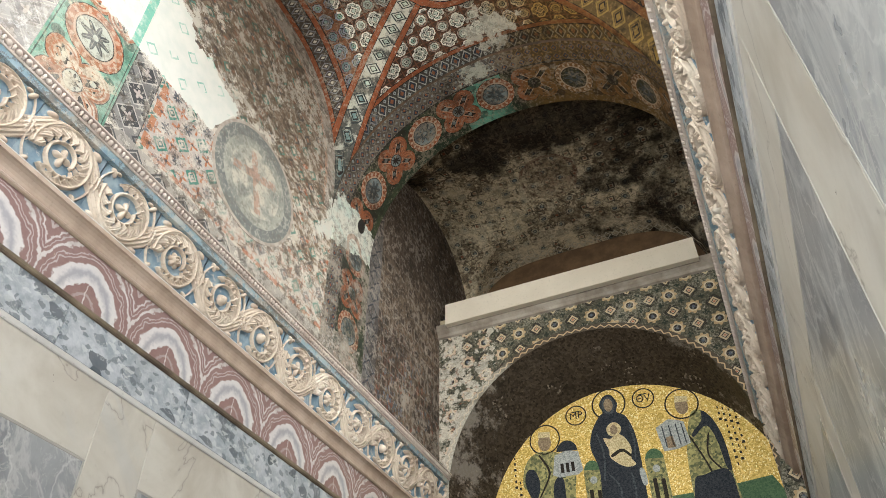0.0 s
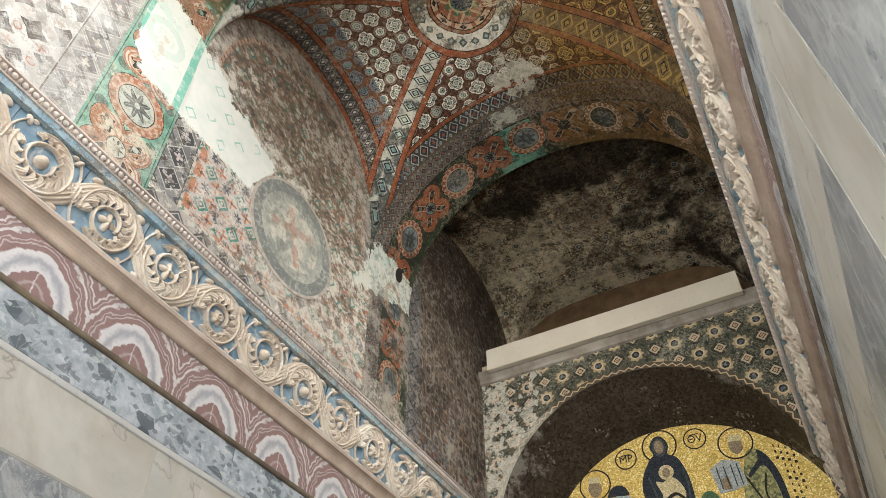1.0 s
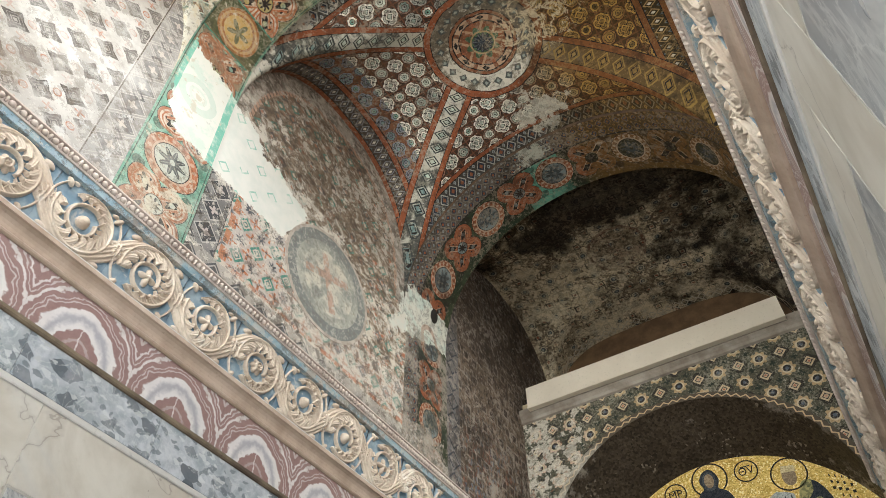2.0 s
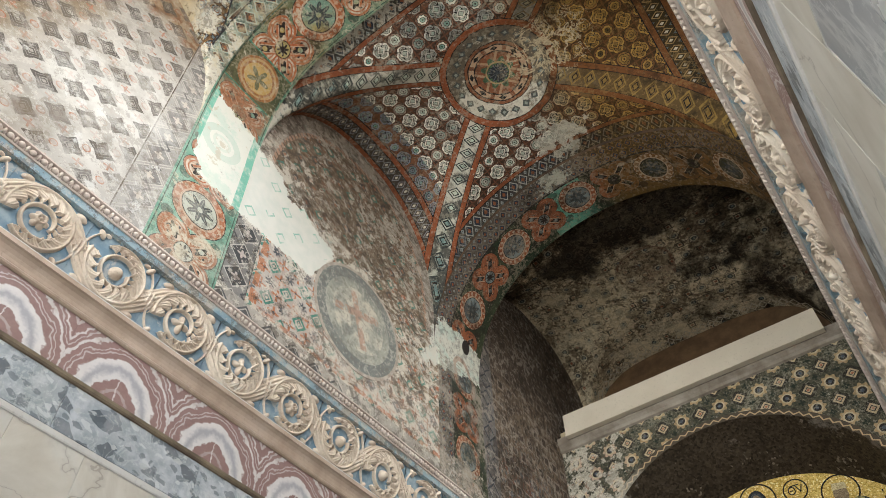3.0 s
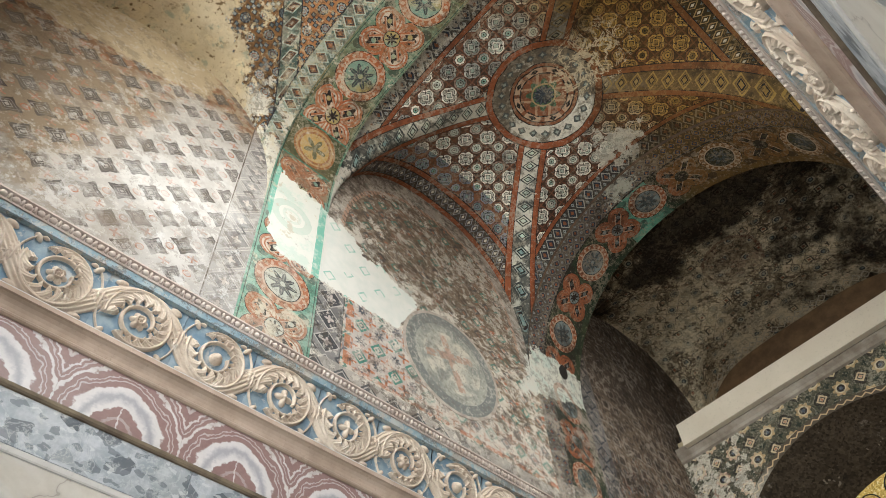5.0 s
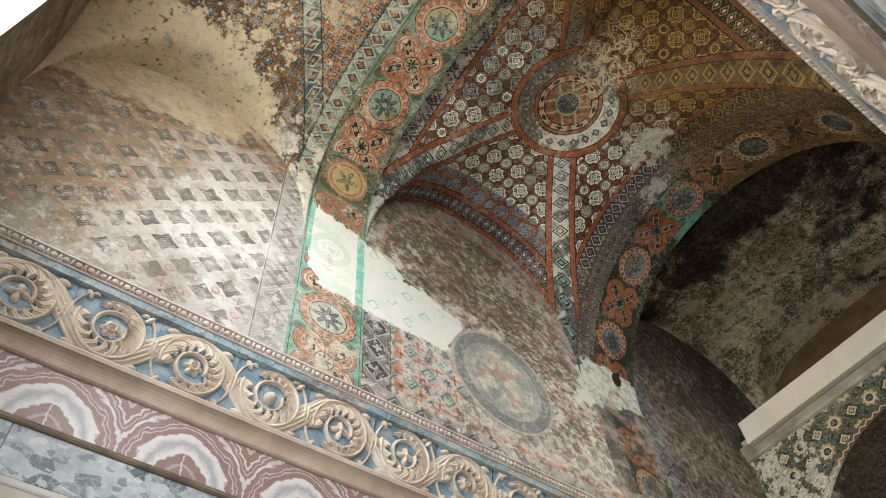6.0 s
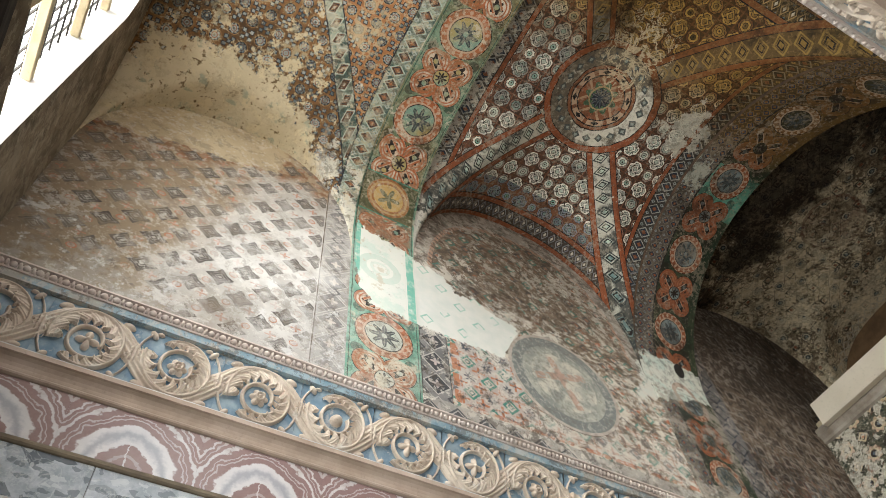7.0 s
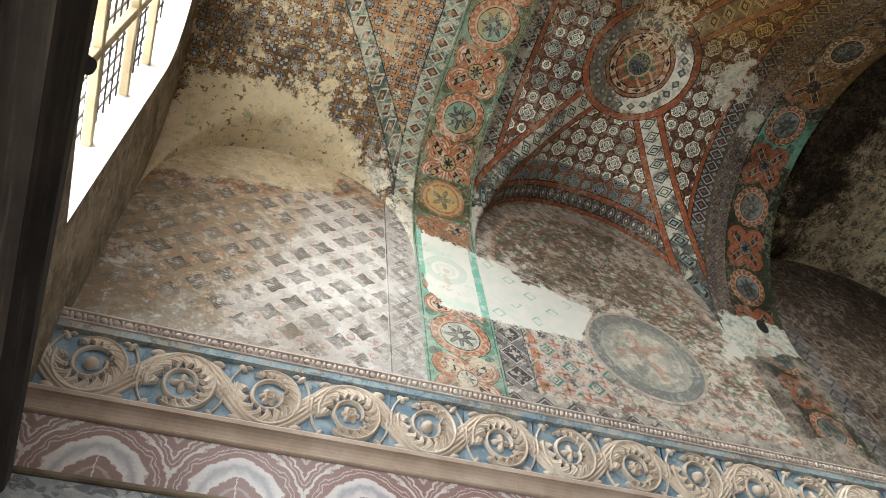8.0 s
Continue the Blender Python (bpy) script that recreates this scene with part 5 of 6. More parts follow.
# north wall with the recessed mosaic, and the end of the bay above it
wall_north = tagged(thing("wall_north", "mosaic covered wall with a deep arched niche", "wall"), kind="structure")
LX, LZ, LR, LY = -1.69, 6.42, 2.63, 13.28
front, back, rev = arched_wall(XW, XE + 0.5, YF, YF + 1.1, 0.0, 10.46, -2.0, 2.7, 7.12, 6.0)
seg = 40
ends = [[(-4.7, YF, 6.0)] + [(-2.0 - 2.7 * math.cos(math.pi * i / seg), YF, 7.12 + 2.7 * math.sin(math.pi * i / seg)) for i in range(seg + 1)] + [(0.7, YF, 6.0)],
        [(LX - LR, LY, 6.0)] + [(LX - LR * math.cos(math.pi * i / seg), LY, LZ + LR * math.sin(math.pi * i / seg)) for i in range(seg + 1)] + [(LX + LR, LY, 6.0)]]
rev = (ends[0] + ends[1], [(i, (i + 1) % (seg + 3), seg + 3 + (i + 1) % (seg + 3), seg + 3 + i) for i in range(seg + 3)])
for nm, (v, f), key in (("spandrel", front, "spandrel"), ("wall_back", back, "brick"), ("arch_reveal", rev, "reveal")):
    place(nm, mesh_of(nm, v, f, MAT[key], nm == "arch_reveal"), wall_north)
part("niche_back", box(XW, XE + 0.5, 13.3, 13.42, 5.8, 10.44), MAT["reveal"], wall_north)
part("wall_top", box(XW, XE, YF + 0.02, 13.42, 10.44, 10.5), MAT["brick"], wall_north)
wall_end = tagged(thing("wall_end", "dark brown masonry wall closing the last bay", "wall"), kind="structure")
part("masonry", box(XW, XE, YR, YR + 0.4, 0.0, ZT), MAT["brick"], wall_end)
for i in range(9):
    x = XW + 0.5 + i * 0.6
    part("brick_course", box(x, x + 0.42, YR - 0.03, YR + 0.01, 11.6, 11.75, 0.01), MAT["reveal"], wall_end)


# ---- cornice: carved scroll panels, beads and mouldings ----
PITCH, HIGH = 0.816, 0.70


def scroll_relief(kind, flip):
    """Height of one carved scroll: fluted stem, toothed leaf that curls round a spiral stalk, heart and buds."""
    nu, nv = 168, 144
    U, V = np.meshgrid(np.linspace(0, PITCH, nu + 1), np.linspace(0, HIGH, nv + 1))
    W = (HIGH - V) if flip else V
    h = np.zeros_like(U)

    def ridge(d, width, top):
        t = np.clip(d / width, 0, 1)
        return top * np.sqrt(np.clip(1 - t * t, 0, 1))
    cx, cy = PITCH * 0.5, HIGH * 0.52
    dx, dy = U - cx, W - cy
    rho, th = np.hypot(dx, dy), np.arctan2(dy, dx)
    # acanthus leaf round the heart: smooth rib outside, lobes with cut teeth inside
    a = np.mod(th - math.pi * 0.92, 2 * math.pi)
    end = 1.80 * math.pi
    t = np.clip(a / end, 0, 1)
    ro = 0.342 - 0.055 * t
    wide = 0.040 + 0.112 * np.sin(math.pi * np.clip(0.18 + t * 0.82, 0, 1)) ** 0.7
    lean = a * 2.35 - 1.1 * np.clip((ro - rho) / 0.12, 0, 1)
    ph = np.mod(lean, 1.0)
    lobe = np.sqrt(np.clip(np.sin(math.pi * ph), 0, 1))
    tooth = 1.0 - ph
    edge = wide * (0.60 + 0.62 * tooth ** 1.3)
    q = (ro - rho) / edge
    blade = 0.050 + 0.034 * np.clip(q, 0, 1) ** 2
    blade = blade * (0.60 + 0.40 * lobe) + 0.004 * np.cos(lean * 6 * math.pi)
    blade = blade * np.sqrt(np.clip(1 - np.clip(1 - q / 0.18, 0, 1) ** 2, 0, 1))
    h = np.maximum(h, np.where((q > 0) & (q < 1) & (a < end), blade, 0))
    h = np.maximum(h, np.where(a < end, ridge(np.abs(rho - ro + 0.012), 0.020 * np.sqrt(np.clip(1 - t ** 6, 0, 1)) + 1e-4, 0.068), 0))
    # spiral stalk that runs in from the leaf to the heart
    for turn in range(2):
        b = a + turn * 2 * math.pi
        on = (b > 1.2 * math.pi) & (b < 3.2 * math.pi)
        rr = 0.205 - 0.080 * np.clip((b - 1.2 * math.pi) / (2.0 * math.pi), 0, 1) ** 0.8
        h = np.maximum(h, np.where(on, ridge(np.abs(rho - rr), 0.021, 0.058), 0))
    # winding stem, fluted along its length, with leaf tips on its inner side
    vs = HIGH * 0.5 - 0.292 * np.sin(math.pi * U / PITCH)
    slope = np.hypot(1, 0.292 * math.pi / PITCH * np.cos(math.pi * U / PITCH))
    off = (W - vs) / slope
    broad = 0.062 * np.abs(np.cos(math.pi * U / PITCH)) ** 1.4
    tip = (1.0 - np.mod(U * 9.0 + off * 5.0, 1.0)) ** 1.4
    half = np.where(off < 0, 0.036 + broad, 0.036 + broad + 0.034 * tip)
    h = np.maximum(h, ridge(np.abs(off), half, 0.062) * (0.84 + 0.16 * np.cos(off * 150)))
    # flaring calyx where scrolls part
    for px in (0.0, PITCH):
        dx2, dy2 = U - px, W - HIGH * 0.5
        d = np.hypot(dx2 / (0.060 + 0.026 * np.cos(9 * np.arctan2(dy2, dx2))), dy2 / 0.105)
        h = np.maximum(h, ridge(d, 1.0, 1.0) ** 0.6 * 0.076 * (0.80 + 0.20 * np.sin(dx2 * 170)))
    # tendrils with buds in the free corners
    for px, s in ((0.0, 1), (PITCH, -1)):
        t = (W - HIGH * 0.58) / (HIGH * 0.32)
        path = px + s * (0.015 + 0.085 * np.clip(t, 0, 1) ** 2)
        on = (t > 0) & (t < 1)
        h = np.maximum(h, np.where(on, ridge(np.abs(U - path), 0.013, 0.040), 0))
        du, dw = U - px - s * 0.115, W - HIGH * 0.905
        h = np.maximum(h, ridge(np.hypot(du + dw * 0.5 * s, dw * 0.75), 0.036, 0.055))
        du, dw = U - px - s * 0.17, W - HIGH * 0.94
        h = np.maximum(h, ridge(np.hypot(du * 0.55, dw), 0.022, 0.045))
        du, dw = U - px - s * 0.12, W - HIGH * 0.10
        h = np.maximum(h, ridge(np.hypot(du * 0.6, dw + du * 0.2 * s), 0.038, 0.050))
    # heart of the scroll: ball, rosette or four-petalled flower
    if kind == 0:
        h = np.maximum(h, ridge(rho, 0.068, 0.10))
    elif kind == 1:
        pet = 0.074 + 0.024 * np.abs(np.cos(3 * th))
        h = np.maximum(h, ridge(rho, pet, 0.066) * (0.65 + 0.35 * np.abs(np.cos(3 * th))))
        h = np.maximum(h, ridge(np.abs(rho - 0.04), 0.014, 0.078))
        h = np.maximum(h, ridge(rho, 0.024, 0.086))
    else:
        pet = 0.038 + 0.072 * np.abs(np.cos(2 * th))
        h = np.maximum(h, ridge(rho, pet, 0.066) * (0.55 + 0.45 * np.abs(np.cos(2 * th))))
        h = np.maximum(h, ridge(rho, 0.03, 0.084))
    # plain fillet above
    h = np.where(V > HIGH - 0.012, np.maximum(h, 0.02), h)
    verts = np.stack([h, U, V], -1).reshape(-1, 3)
    w = nu + 1
    faces = [(j * w + i, j * w + i + 1, (j + 1) * w + i + 1, (j + 1) * w + i) for j in range(nv) for i in range(nu)]
    b = len(verts)
    verts = np.vstack([verts, [(-0.05, 0, 0), (-0.05, PITCH, 0), (-0.05, PITCH, HIGH), (-0.05, 0, HIGH)]])
    c = (0, nu, nv * w + nu, nv * w)
    faces += [(c[0], c[1], b + 1, b), (c[1], c[2], b + 2, b + 1), (c[2], c[3], b + 3, b + 2), (c[3], c[0], b, b + 3), (b, b + 1, b + 2, b + 3)]
    return mesh_of("scroll_panel", verts.tolist(), faces, MAT["carved"], True)


SCROLLS = [[scroll_relief(k, f) for k in range(3)] for f in (False, True)]
Z_FR = 6.63


def cornice(side, wall):
    """side +1: on the west wall, looking east; -1: on the east wall."""
    x0 = -4.90 if side > 0 else 0.87
    root = tagged(thing("cornice", "carved stone cornice with leafy scrolls on blue ground", "cornice"), kind="structure")
    y = -1.04
    i = 0
    while y < YF - 0.05:
        if side > 0:
            m = Matrix.Translation((x0, y, Z_FR)) @ Matrix.Rotation(radians(11.5), 4, "Y")
        else:
            m = Matrix.Translation((x0, y + PITCH, Z_FR)) @ Matrix.Rotation(math.pi, 4, "Z") @ Matrix.Rotation(radians(11.5), 4, "Y")
        place("scroll_panel", SCROLLS[i % 2][(i * 2 + i // 3) % 3], root, "", m)
        y += PITCH
        i += 1
    s = side
    y0, y1 = YB, YF
    wx_ = -4.99 if s > 0 else 0.965
    # flat blue fillet, beaded rod and its ledge over the scrolls
    pr = lambda pts: [(wx_ + s * a, z) for a, z in pts]
    run(pr([(0, 7.30), (0.285, 7.30), (0.30, 7.372), (0, 7.372)]), y0, y1, MAT["blue"], "blue_fillet", root, "plain fillet painted pale blue")
    run(pr([(0, 7.372), (0.315, 7.372), (0.325, 7.385), (0.31, 7.395), (0.315, 7.455), (0.36, 7.462), (0.36, 7.48), (0, 7.48)]), y0, y1, MAT["bead"], "bead_ledge", root)
    deep = 1.0 if s > 0 else 0.8
    md = lambda pts: [(wx_ + s * a * deep, z) for a, z in pts]
    run(md([(-0.22, 6.42), (0.07, 6.42), (0.088, 6.428), (0.095, 6.442), (0.088, 6.458), (0.078, 6.462), (0.082, 6.472), (0.088, 6.50), (0.102, 6.53), (0.125, 6.56),
            (0.15, 6.58), (0.172, 6.585), (0.172, 6.632), (0.10, 6.632), (-0.22, 6.632)]), y0, y1, MAT["moulding"], "cavetto_moulding", root, "tan stone moulding with a hollow")
    run(md([(0.1, 6.632), (0.166, 6.632), (0.166, 6.648), (0.1, 6.648)]), y0, y1, MAT["border"], "white_fillet", root)
    verts, faces = [], []
    step, count = 0.058, int((y1 - y0) / 0.058)
    ring = 8
    for k in range(count):
        yc = y0 + step * (k + 0.5)
        prof = ((-0.036, 0.0), (-0.026, 0.026), (0.0, 0.036), (0.026, 0.026), (0.036, 0.0)) if k % 2 == 0 else ((-0.016, 0.0), (-0.012, 0.034), (0.0, 0.040), (0.012, 0.034), (0.016, 0.0))
        b = len(verts)
        for dy, r in prof:
            for q in range(ring):
                a = 2 * math.pi * q / ring
                verts.append((wx_ + s * (0.322 + r * math.cos(a)), yc + dy, 7.425 + r * math.sin(a)))
        for p in range(len(prof) - 1):
            for q in range(ring):
                faces.append((b + p * ring + q, b + p * ring + (q + 1) % ring, b + (p + 1) * ring + (q + 1) % ring, b + (p + 1) * ring + q))
    tagged(place("bead_row", mesh_of("bead_row", verts, faces, MAT["bead"], True), root), kind="stuff")
    return root


cornice(1, wall_west)
cornice(-1, wall_east)


# ---- marble cladding ----
def cladding(side, wall):
    s = side
    wx_ = -4.99 if s > 0 else 0.965
    # book-matched purple slabs, one mesh for all
    P = 1.15
    sl = box(0, 0.055, -P / 2 + 0.0004, P / 2 - 0.0004, 0, 0.555, 0.0006)
    me = bpy.data.meshes.new("purple_slab")
    sl.to_mesh(me)
    sl.free()
    me.materials.append(MAT["purple"])
    y = 0.86 - 2 * P
    while y < YF:
        m = Matrix.Translation((wx_, y, 5.862))
        if s < 0:
            m = m @ Matrix.Rotation(math.pi, 4, "Z")
        place("purple_slab", me, wall, "", m)
        y += P
    run([(wx_ + s * a, z) for a, z in ((0, 5.80), (0.062, 5.80), (0.075, 5.812), (0.075, 5.832), (0.062, 5.842), (0.056, 5.86), (0, 5.86))], YB, YF, MAT["dark_line"], "fillet", wall)
    y = YB
    k = 0
    while y < YF - 0.2:
        ln = (1.7, 2.1, 1.45)[k % 3]
        part("breccia_slab", slab(wx_, y + 0.002, min(y + ln, YF) - 0.002, 5.352, 5.798, s * 0.045, 0.004), MAT["breccia"], wall)
        y += ln
        k += 1
    run([(wx_ + s * a, z) for a, z in ((0, 5.29), (0.04, 5.29), (0.048, 5.30), (0.048, 5.34), (0.04, 5.35), (0, 5.35))], YB, YF, MAT["border"], "marble_border", wall)
    # cream field with grey panels let into it
    edges = [(-3.0, 2.65), (3.42, 6.1), (6.75, 9.7), (10.3, 12.0)] if s < 0 else [(-3.0, 2.45), (3.15, 4.9), (5.6, 7.35), (8.05, 9.8), (10.5, 12.0)]
    z0, z1 = 1.9, 4.56
    prev = YB
    for a, b in edges:
        a, b = max(a, YB), min(b, YF)
        if a > prev:
            part("cream_slab", slab(wx_, prev + 0.002, a - 0.024, 0.0, 5.288, s * 0.03, 0.003), MAT["cream"], wall)
        part("cream_slab", slab(wx_, a - 0.022, b + 0.022, z1 + 0.024, 5.288, s * 0.03, 0.003), MAT["cream"], wall)
        part("cream_slab", slab(wx_, a - 0.022, b + 0.022, 0.0, z0 - 0.024, s * 0.03, 0.003), MAT["cream"], wall)
        part("grey_panel", slab(wx_, a, b, z0, z1, s * 0.03, 0.003), MAT["grey"], wall)
        for q in ((a - 0.022, b + 0.022, z1, z1 + 0.022), (a - 0.022, b + 0.022, z0 - 0.022, z0), (a - 0.022, a, z0, z1), (b, b + 0.022, z0, z1)):
            part("panel_border", slab(wx_, q[0] + 0.001, q[1] - 0.001, q[2] + 0.001, q[3] - 0.001, s * 0.031, 0.002), MAT["inlay_line"], wall)
        prev = b + 0.022
    if prev < YF - 0.1:
        part("cream_slab", slab(wx_, prev + 0.002, YF, 0.0, 5.288, s * 0.03, 0.003), MAT["cream"], wall)


cladding(1, wall_west)
cladding(-1, wall_east)
# the east cladding runs slightly out of line with the cornice
skew = pose(0.965, 2.2, 0) @ pose(0, 0, 0, 0, 0, -0.3) @ pose(-0.965, -2.2, 0)
for ob in wall_east.children:
    if ob.name.split(".")[0] in ("masonry", "purple_slab", "breccia_slab", "cream_slab", "grey_panel", "panel_border", "marble_border", "fillet"):
        ob.matrix_basis = skew @ ob.matrix_basis


# ---- painted medallion on the west wall ----
def disc(r0, r1, thick, seg=64):
    bm = bmesh.new()
    for q in range(seg):
        a = 2 * math.pi * q / seg
        for r, x in ((r0, 0.0), (r0, thick), (r1, thick), (r1, 0.0)):
            bm.verts.new((x, r * math.cos(a), r * math.sin(a)))
    bm.verts.ensure_lookup_table()
    for q in range(seg):
        n = (q + 1) % seg
        for k in range(3):
            bm.faces.new((bm.verts[q * 4 + k], bm.verts[q * 4 + k + 1], bm.verts[n * 4 + k + 1], bm.verts[n * 4 + k]))
    return bm


med = thing("painted_medallion", "faded grey round medallion painted on the wall", "medallion", at=pose(XW, 6.08, 9.2))
bm = bmesh.new()
bmesh.ops.create_circle(bm, cap_ends=True, segments=64, radius=0.88, matrix=Matrix.Translation((0.006, 0, 0)) @ Matrix.Rotation(math.pi / 2, 4, "Y"))
part("medallion_field", bm, MAT["disc"], med)
part("medallion_rim", disc(0.88, 0.93, 0.008), MAT["rim"], med, "pale pink painted rim")

# ---- beam and string course over the mosaic wall ----
string = tagged(thing("string_course", "pale stone string course under the beam", "moulding"), kind="structure")
n_prof = [(YF - 0.0, 10.46), (YF - 0.05, 10.48), (YF - 0.06, 10.54), (YF - 0.12, 10.60), (YF - 0.14, 10.70), (YF - 0.14, 10.74), (YF + 0.3, 10.74), (YF + 0.3, 10.46)]
k = len(n_prof)
verts = [(XW, a, b) for a, b in n_prof] + [(XE, a, b) for a, b in n_prof]
place("moulding", mesh_of("moulding", verts, [(i, (i + 1) % k, k + (i + 1) % k, k + i) for i in range(k)] + [tuple(range(k)), tuple(range(k, 2 * k))], MAT["string"]), string)
beam = thing("beam", "long cream painted timber beam on the string course", "beam")
lprof = [(YF - 0.26, 10.62), (YF - 0.15, 10.62), (YF - 0.15, 10.748), (YF + 0.12, 10.748), (YF + 0.12, 11.14), (YF - 0.25, 11.14), (YF - 0.26, 11.13)]
k = len(lprof)
verts = [(-4.62, a, b) for a, b in lprof] + [(0.52, a, b) for a, b in lprof]
place("casing", mesh_of("casing", verts, [(i, (i + 1) % k, k + (i + 1) % k, k + i) for i in range(k)] + [tuple(range(k)), tuple(range(k, 2 * k))], MAT["beam"]), beam)
part("lower_lip", box(-4.625, 0.525, YF - 0.272, YF - 0.26, 10.62, 10.66, 0.003), MAT["beam"], beam)
flood = thing("floodlight", "small black floodlight beside the end of the beam", "lamp", at=pose(-4.70, YF - 0.02, 10.862))
part("lamp_housing", box(-0.045, 0.045, -0.06, 0.06, 0.03, 0.15, 0.01), MAT["iron"], flood)
part("lamp_bracket", box(-0.05, 0.05, -0.02, 0.02, 0.0, 0.03, 0.004), MAT["iron"], flood)
bracket = thing("bracket", "small wooden block at the end of the beam", "block")
part("block", box(-4.80, -4.64, YF - 0.12, YF + 0.1, 10.745, 10.86, 0.006), MAT["frame"], bracket)

# ---- gold mosaic in the niche ----


def plate(name, pts, depth, mat, parent, label=""):
    """A flat shape of tesserae standing a little out of the ground: pts are (x, z)."""
    y = LY - depth
    n = len(pts)
    verts = [(a, y, b) for a, b in pts] + [(a, LY + 0.004, b) for a, b in pts]
    faces = [tuple(range(n))] + [(i, (i + 1) % n, n + (i + 1) % n, n + i) for i in range(n)]
    return place(name, mesh_of(name, verts, faces, mat), parent, label)


def soft(pts, n=5):
    """A closed outline rounded through its points."""
    out, m = [], len(pts)
    for i in range(m):
        p0, p1, p2, p3 = (Vector(pts[(i + k) % m]) for k in (-1, 0, 1, 2))
        for q in range(n):
            t = q / n
            v = 0.5 * (2 * p1 + (p2 - p0) * t + (2 * p0 - 5 * p1 + 4 * p2 - p3) * t * t + (3 * p1 - p0 - 3 * p2 + p3) * t ** 3)
            out.append((v.x, v.y))
    return out


def oval(cx, cz, a, b, n=28, lo=0.0, hi=360.0):
    return [(cx + a * math.cos(radians(lo + (hi - lo) * i / n)), cz + b * math.sin(radians(lo + (hi - lo) * i / n))) for i in range(n)]


def hoop(name, cx, cz, r, w, depth, mat, parent, n=40):
    pts = [(cx + (r + s) * math.cos(2 * math.pi * i / n), LY - depth, cz + (r + s) * math.sin(2 * math.pi * i / n)) for s in (-w, w) for i in range(n)]
    place(name, mesh_of(name, pts, [(i, (i + 1) % n, n + (i + 1) % n, n + i) for i in range(n)], mat), parent)


mosaic = thing("lunette_mosaic", "gold mosaic lunette with dark plain robed shapes", "mosaic")
arc = [(LX + LR * math.cos(math.pi * i / 60), LZ + LR * math.sin(math.pi * i / 60)) for i in range(61)]
plate("gold_ground", [(LX - LR, 6.0)] + arc[::-1] + [(LX + LR, 6.0)], 0.0, MAT["gold"], mosaic)
plate("green_field", [(-4.2, 6.05), (-4.2, 6.72), (-3.2, 6.78), (-0.2, 6.80), (0.62, 6.86), (0.80, 6.45), (0.80, 6.05)], 0.004, MAT["green_t"], mosaic)
# throne with arched posts, each with a gilt opening
for x, w in ((-2.29, 0.16), (-1.17, 0.17)):
    plate("throne_post", [(x - w, 6.2), (x - w, 7.45)] + oval(x, 7.47, w, 0.22, 10, 180, 0) + [(x + w, 6.2)], 0.008, MAT["olive"], mosaic)
    plate("throne_arch", oval(x, 7.49, w * 0.95, 0.20, 16, 0, 180), 0.011, MAT["green_t"], mosaic)
    plate("throne_roundel", oval(x, 7.32, 0.065, 0.07, 14), 0.011, MAT["silver"], mosaic)
    plate("throne_slot", [(x - 0.10, 6.2), (x - 0.10, 7.15), (x - 0.03, 7.15), (x - 0.03, 6.2)], 0.011, MAT["ink"], mosaic)
    plate("throne_slot", [(x + 0.04, 6.2), (x + 0.04, 7.12), (x + 0.11, 7.12), (x + 0.11, 6.2)], 0.011, MAT["ink"], mosaic)
# middle shape
plate("halo_field", oval(-1.80, 8.73, 0.30, 0.30), 0.005, MAT["gold"], mosaic)
plate("middle_robe", soft([(-2.20, 6.1), (-2.18, 6.95), (-2.16, 7.5), (-2.26, 7.92), (-2.19, 8.24), (-2.03, 8.50), (-1.94, 8.58), (-1.98, 8.74), (-1.91, 8.88), (-1.80, 8.93), (-1.70, 8.87),
                           (-1.64, 8.70), (-1.68, 8.54), (-1.53, 8.42), (-1.43, 8.12), (-1.40, 7.75), (-1.40, 7.31), (-1.41, 6.84), (-1.38, 6.1)]), 0.012, MAT["robe"], mosaic)
for pts in ([(-2.12, 8.15), (-2.05, 7.75), (-2.10, 7.3), (-2.075, 7.3), (-2.02, 7.75), (-2.09, 8.15)], [(-1.50, 8.2), (-1.47, 7.9), (-1.50, 7.6), (-1.475, 7.6), (-1.44, 7.9), (-1.47, 8.2)],
            [(-2.0, 7.35), (-1.85, 7.1), (-1.88, 6.7), (-1.855, 6.7), (-1.82, 7.1), (-1.97, 7.35)], [(-1.62, 7.3), (-1.6, 7.0), (-1.66, 6.6), (-1.635, 6.6), (-1.57, 7.0), (-1.59, 7.3)]):
    plate("robe_fold", soft(pts), 0.0135, MAT["fold"], mosaic)
plate("inner_veil", oval(-1.81, 8.70, 0.125, 0.185), 0.0135, MAT["fold"], mosaic)
plate("oval_shape", oval(-1.81, 8.71, 0.085, 0.135), 0.015, MAT["flesh"], mosaic)
plate("small_robe", soft([(-2.0, 8.06), (-1.88, 8.03), (-1.72, 8.09), (-1.60, 7.98), (-1.53, 7.78), (-1.56, 7.60), (-1.50, 7.46), (-1.70, 7.46), (-1.92, 7.66), (-1.93, 7.82)]), 0.016, MAT["tunic"], mosaic)
plate("tunic_band", soft([(-1.90, 7.72), (-1.70, 7.80), (-1.55, 7.66), (-1.57, 7.62), (-1.70, 7.74), (-1.88, 7.67)]), 0.0175, MAT["ink"], mosaic)
plate("small_disc", oval(-1.785, 8.20, 0.135, 0.14), 0.015, MAT["tunic"], mosaic)
plate("oval_shape", oval(-1.785, 8.19, 0.07, 0.095), 0.018, MAT["flesh"], mosaic)
